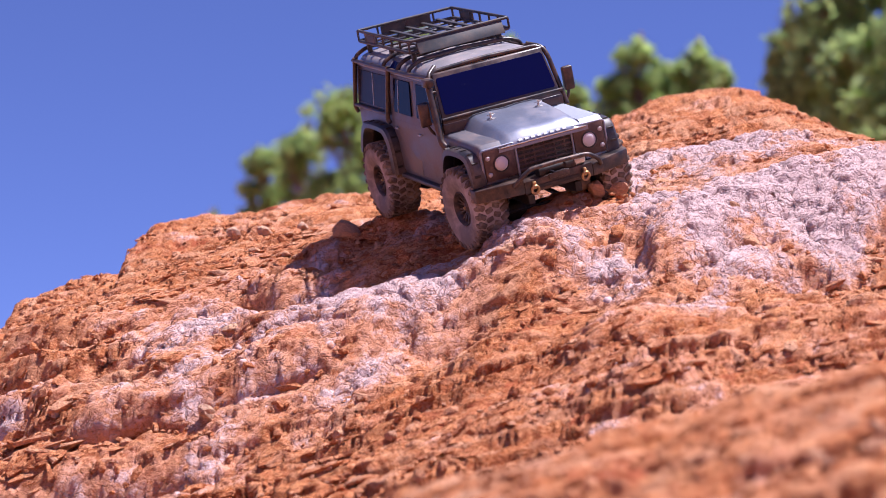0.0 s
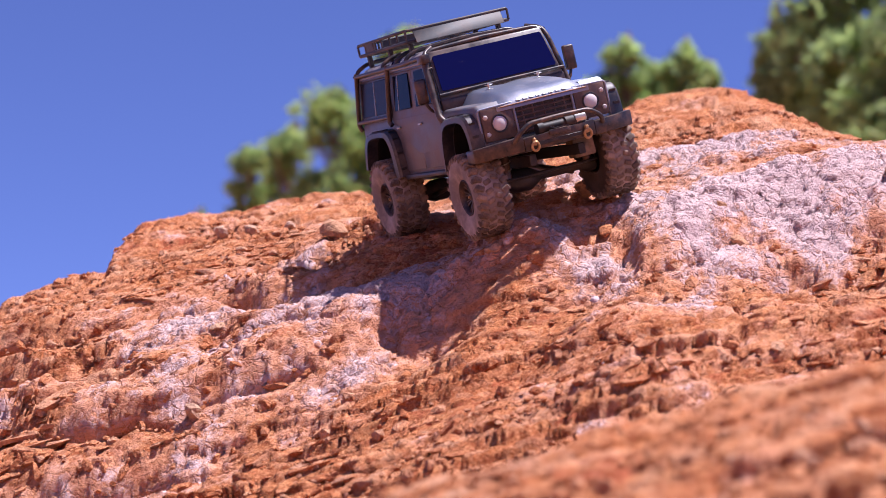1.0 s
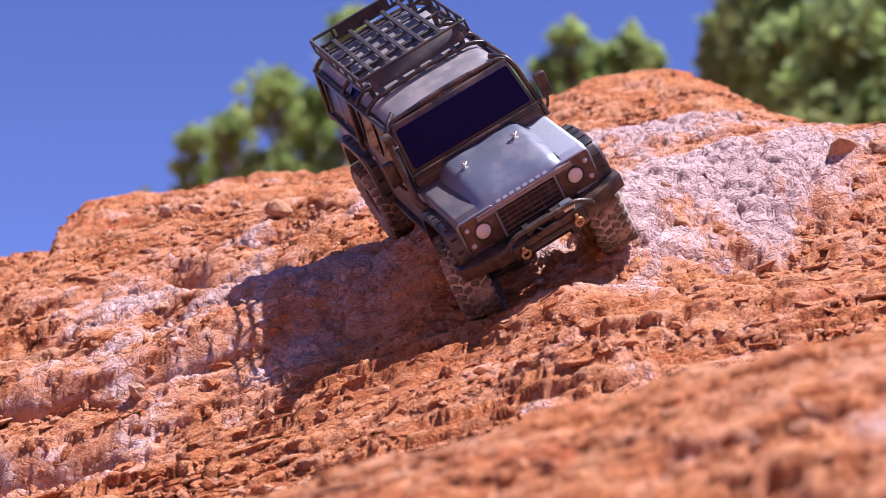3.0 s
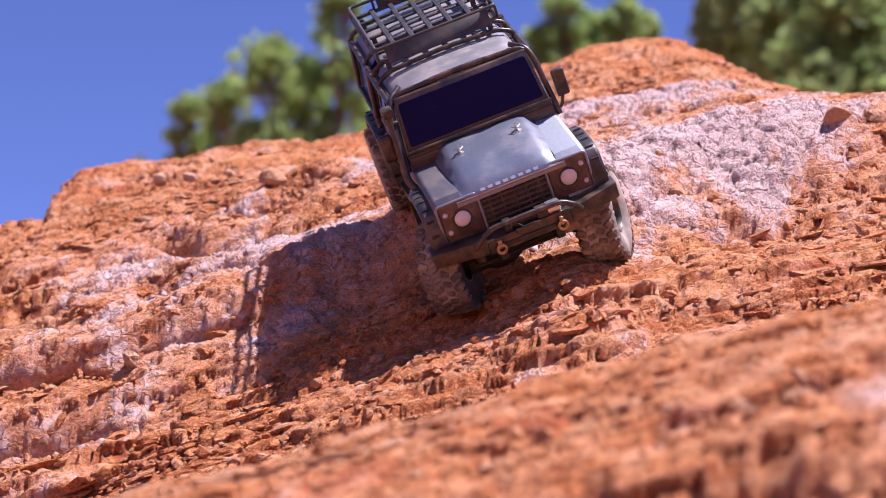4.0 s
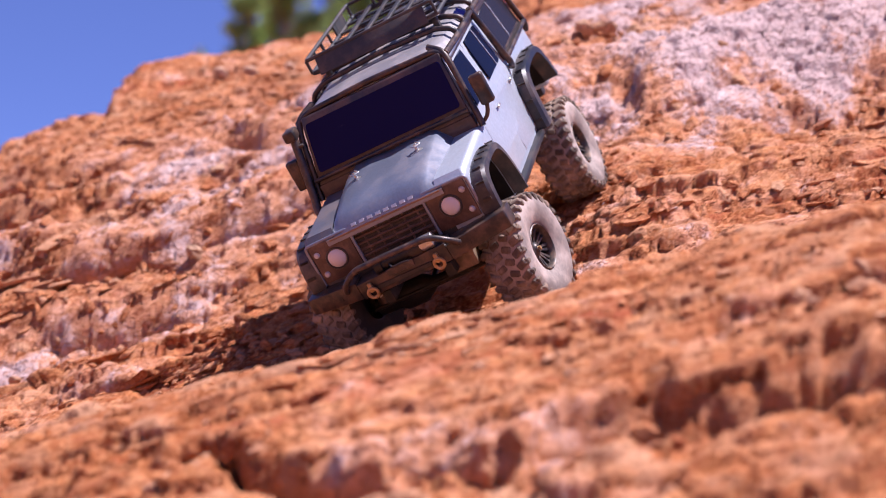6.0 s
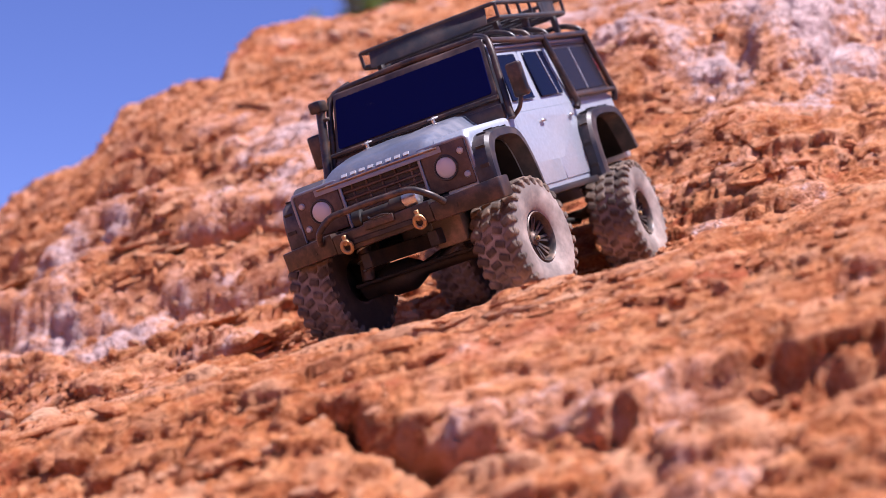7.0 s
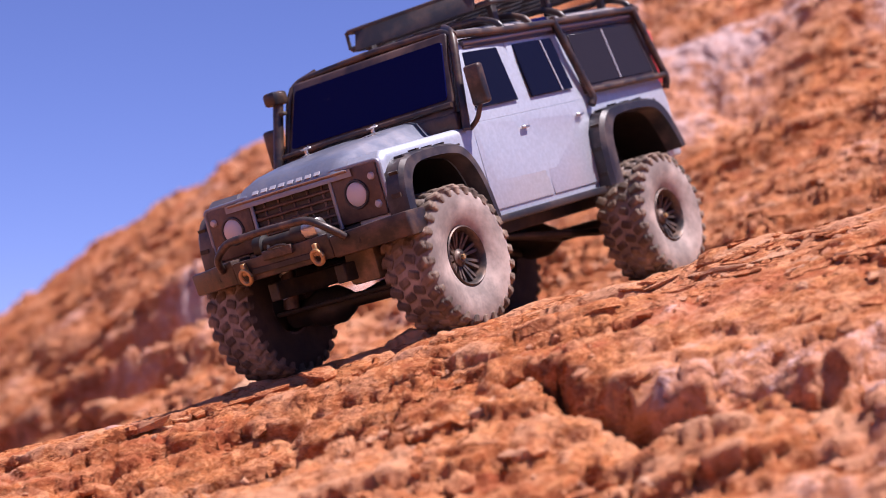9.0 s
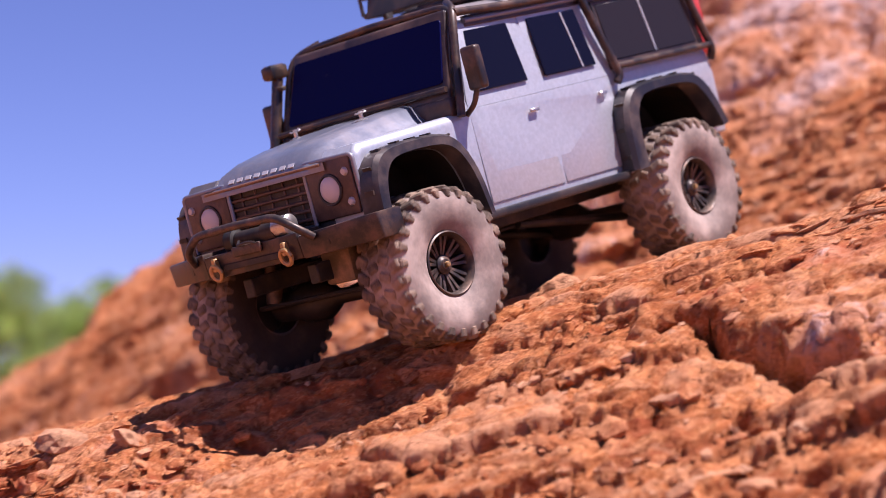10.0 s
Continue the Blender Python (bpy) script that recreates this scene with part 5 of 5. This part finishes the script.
def build_ledges():
    """Thin broken plates of the bedding that jut from the slope as small shelves."""
    rnd = np.random.default_rng(8)
    n = 17000
    x, y = rnd.uniform(-.95, .8, n), rnd.uniform(1.36, 3.45, n)
    path = np.interp(y, [1.6, 2.4, 2.9, 3.4], [-.35, .06, .18, .08])
    ramp_ = np.exp(-((y - 2.02 - .12 * x) / .27) ** 4)
    pick = (fbm(x, y, .20, 3, 151) + .5 * fbm(x, y, .05, 2, 155) + .10 * rnd.normal(size=n) > .24 + .30 * ramp_) & (crust_at(x, y) < .25)
    x, y, path, ramp_ = x[pick], y[pick], path[pick], ramp_[pick]
    n = len(x)
    size = (.007 + .026 * rnd.random(n) ** 2.6) * (1 - .55 * ramp_) * np.where(np.abs(x - path) < .15, .55, 1)
    thick = (.0026 + .13 * size) * (.7 + .6 * rnd.random(n))
    z, up = grounded(x, y)
    bed = np.array([-.27, .06, 1.0]) + .09 * rnd.normal(size=(n, 3))
    bed = bed * .45 + up * .65
    bed = bed / np.linalg.norm(bed, axis=1)[:, None]
    east = np.cross(np.array([0., 1., 0.]), bed)
    east = east / np.linalg.norm(east, axis=1)[:, None]
    north = np.cross(bed, east)
    turn = .7 * rnd.normal(size=(n, 1))
    east, north = east * np.cos(turn) + north * np.sin(turn), north * np.cos(turn) - east * np.sin(turn)
    m = 8
    t = 2 * np.pi * (np.arange(m)[None] + .75 * rnd.random((n, m))) / m
    r = size[:, None] * (.62 + .62 * rnd.random((n, m)))
    rings = []
    for lift, shrink in ((.5, .90), (.22, 1.0), (-.5, .80)):
        rr = r * shrink * (1 + .07 * rnd.normal(size=(n, m)))
        h = thick[:, None] * (lift + .14 * rnd.normal(size=(n, m)))
        rings.append(1.45 * rr[..., None] * np.cos(t)[..., None] * east[:, None] + .85 * rr[..., None] * np.sin(t)[..., None] * north[:, None] + h[..., None] * bed[:, None])
    away = np.clip(1 - up[:, 2:], 0, .5)
    base = np.stack([x, y, z], -1) - up * (.16 * size[:, None] + .30 * thick[:, None]) - np.array([0, -1., 0]) * size[:, None] * .5 * away
    co = np.concatenate(rings, 1) + base[:, None]
    faces = []
    for k in range(m):
        q = (k + 1) % m
        for a in (0, m):
            faces += [(a + k, a + m + k, a + m + q), (a + k, a + m + q, a + q)]
    faces += [(0, k, k + 1) for k in range(1, m - 1)]
    faces = np.array(faces)
    faces = (faces[None] + 3 * m * np.arange(n)[:, None, None]).reshape(-1, 3)
    me = bpy.data.meshes.new("rock_ledges")
    me.from_pydata(co.reshape(-1, 3).tolist(), [], faces.tolist())
    me.materials.append(GRIT)
    tagged(new("rock_ledges", me), "thin broken orange plates of layered earth jutting from the slope", "rock ledges", kind="stuff")


build_ledges()


# ---- motion ----
# seconds, the car's place (height over the lens) and its turn
CAR = [
    (0.0, 0.082, 3.180, 0.652, 19.5, 19.5, -67.2),
    (0.5, 0.094, 3.120, 0.645, 19.2, 14.4, -69.3),
    (1.0, 0.108, 3.062, 0.634, 17.7, 9.6, -70.6),
    (1.5, 0.131, 3.008, 0.608, 12.9, 9.2, -71.0),
    (2.0, 0.153, 2.958, 0.579, 23.7, 11.7, -70.3),
    (2.5, 0.165, 2.908, 0.568, 34.4, 21.5, -65.6),
    (2.7, 0.168, 2.900, 0.564, 39.2, 26.4, -65.4),
    (3.8, 0.184, 2.801, 0.491, 26.6, 28.3, -79.1),
    (4.0, 0.176, 2.773, 0.485, 25.1, 28.9, -79.4),
    (4.5, 0.157, 2.708, 0.438, 28.8, 22.7, -84.4),
    (5.0, 0.145, 2.623, 0.392, 21.2, 23.4, -94.6),
    (5.5, 0.118, 2.515, 0.344, 22.0, 31.4, -98.0),
    (6.0, 0.065, 2.441, 0.281, 23.5, 28.9, -100.9),
    (6.2, 0.041, 2.405, 0.256, 23.8, 24.4, -102.2),
    (7.3, -0.062, 2.199, 0.171, 14.1, 11.1, -110.2),
    (7.5, -0.081, 2.165, 0.163, 13.3, 13.0, -111.4),
    (8.0, -0.130, 2.084, 0.138, 10.8, 11.8, -114.4),
    (8.5, -0.179, 2.016, 0.121, 11.3, 13.2, -115.2),
    (9.0, -0.228, 1.956, 0.107, 9.2, 13.3, -116.8),
    (9.5, -0.276, 1.887, 0.086, 11.0, 13.2, -118.1),
    (10.0, -0.327, 1.813, 0.063, 6.4, 13.6, -119.3),
]
# seconds and the degrees by which the front wheels are steered to the car's left
STEER = [(0, 4), (1.0, -1), (1.5, -7), (2.0, -6), (2.5, -12), (3.8, -21), (4.5, -18), (5.0, -11), (5.5, -10), (6.0, -10), (7.3, -8), (8.0, -6), (9.0, -2), (10.0, -3)]
# seconds and how far each wheel rides up in its arch, in millimetres: front left, front right, rear left, rear right
RIDE = [(0.0, 20, 14, 5, 8), (0.5, 18, 10, 5, 8), (1.0, 10, 0, 5, 5), (1.5, 12, -4, 5, 8), (2.0, 8, 0, 4, 10), (2.5, 10, 5, 0, 10), (3.8, 2, 8, 8, 24), (4.5, 0, 5, 6, 27),
        (5.0, -6, 5, 2, 26), (5.5, -14, 5, -23, 4), (6.0, -8, 6, -14, -2), (6.2, -5, 8, -12, -4), (7.3, 0, 6, -14, -12), (8.0, 9, 10, -6, -11), (9.0, 11, 6, -8, -9), (10.0, 9, 3, 7, -7)]


def smooth_row(t):
    ts = [r[0] for r in CAR]
    return [float(np.interp(t, ts, [r[k] for r in CAR])) for k in range(1, 7)]


def motions():
    walk(car, [(t, pose(x, y, EYE + z, a, b, c)) for t, x, y, z, a, b, c in CAR])
    ts = [k * 0.25 for k in range(41)]
    mats = []
    for t in ts:
        x, y, z, a, b, c = smooth_row(t)
        mats.append(pose(x, y, EYE + z, a, b, c))
    phis = np.radians(np.arange(-60, 61, 10))
    for (sx, sy), wheel in wheels.items():
        lift, turned, roll, last = [], [], 0.0, None
        for t, m in zip(ts, mats):
            pts = [m @ Vector((sx * .162 + .056 * math.sin(p), sy * yy, .058 - .056 * math.cos(p))) for p in phis for yy in (.078, .0925, .107)]
            h = height(np.array([p.x for p in pts]), np.array([p.y for p in pts]))[0]
            gap = sorted(float(hh - p.z) for hh, p in zip(h, pts))
            ride = .001 * float(np.interp(t, [r[0] for r in RIDE], [r[(1, 2, 3, 4)[(sx < 0) * 2 + (sy < 0)]] for r in RIDE]))
            lift.append(min(max(gap[-4], ride - .007), ride + .007))
            hub = m @ Vector((sx * .162, sy * .0925, .058))
            if last is not None:
                roll += (hub - last).dot(m.to_3x3() @ Vector((1, 0, 0))) / .056
            turned.append(roll)
            last = hub
        lift = [lift[0], *((a + 2 * b + c) / 4 for a, b, c in zip(lift, lift[1:], lift[2:])), lift[-1]]
        rows = []
        for t, dz, r in zip(ts, lift, turned):
            steer = float(np.interp(t, [s[0] for s in STEER], [s[1] for s in STEER])) if sx > 0 else 0
            rows.append((t, pose(sx * .162, sy * .0925, .058 + dz, 0, 0, steer) @ pose(0, 0, 0, 0, math.degrees(r), 0)))
        walk(wheel, rows)


motions()
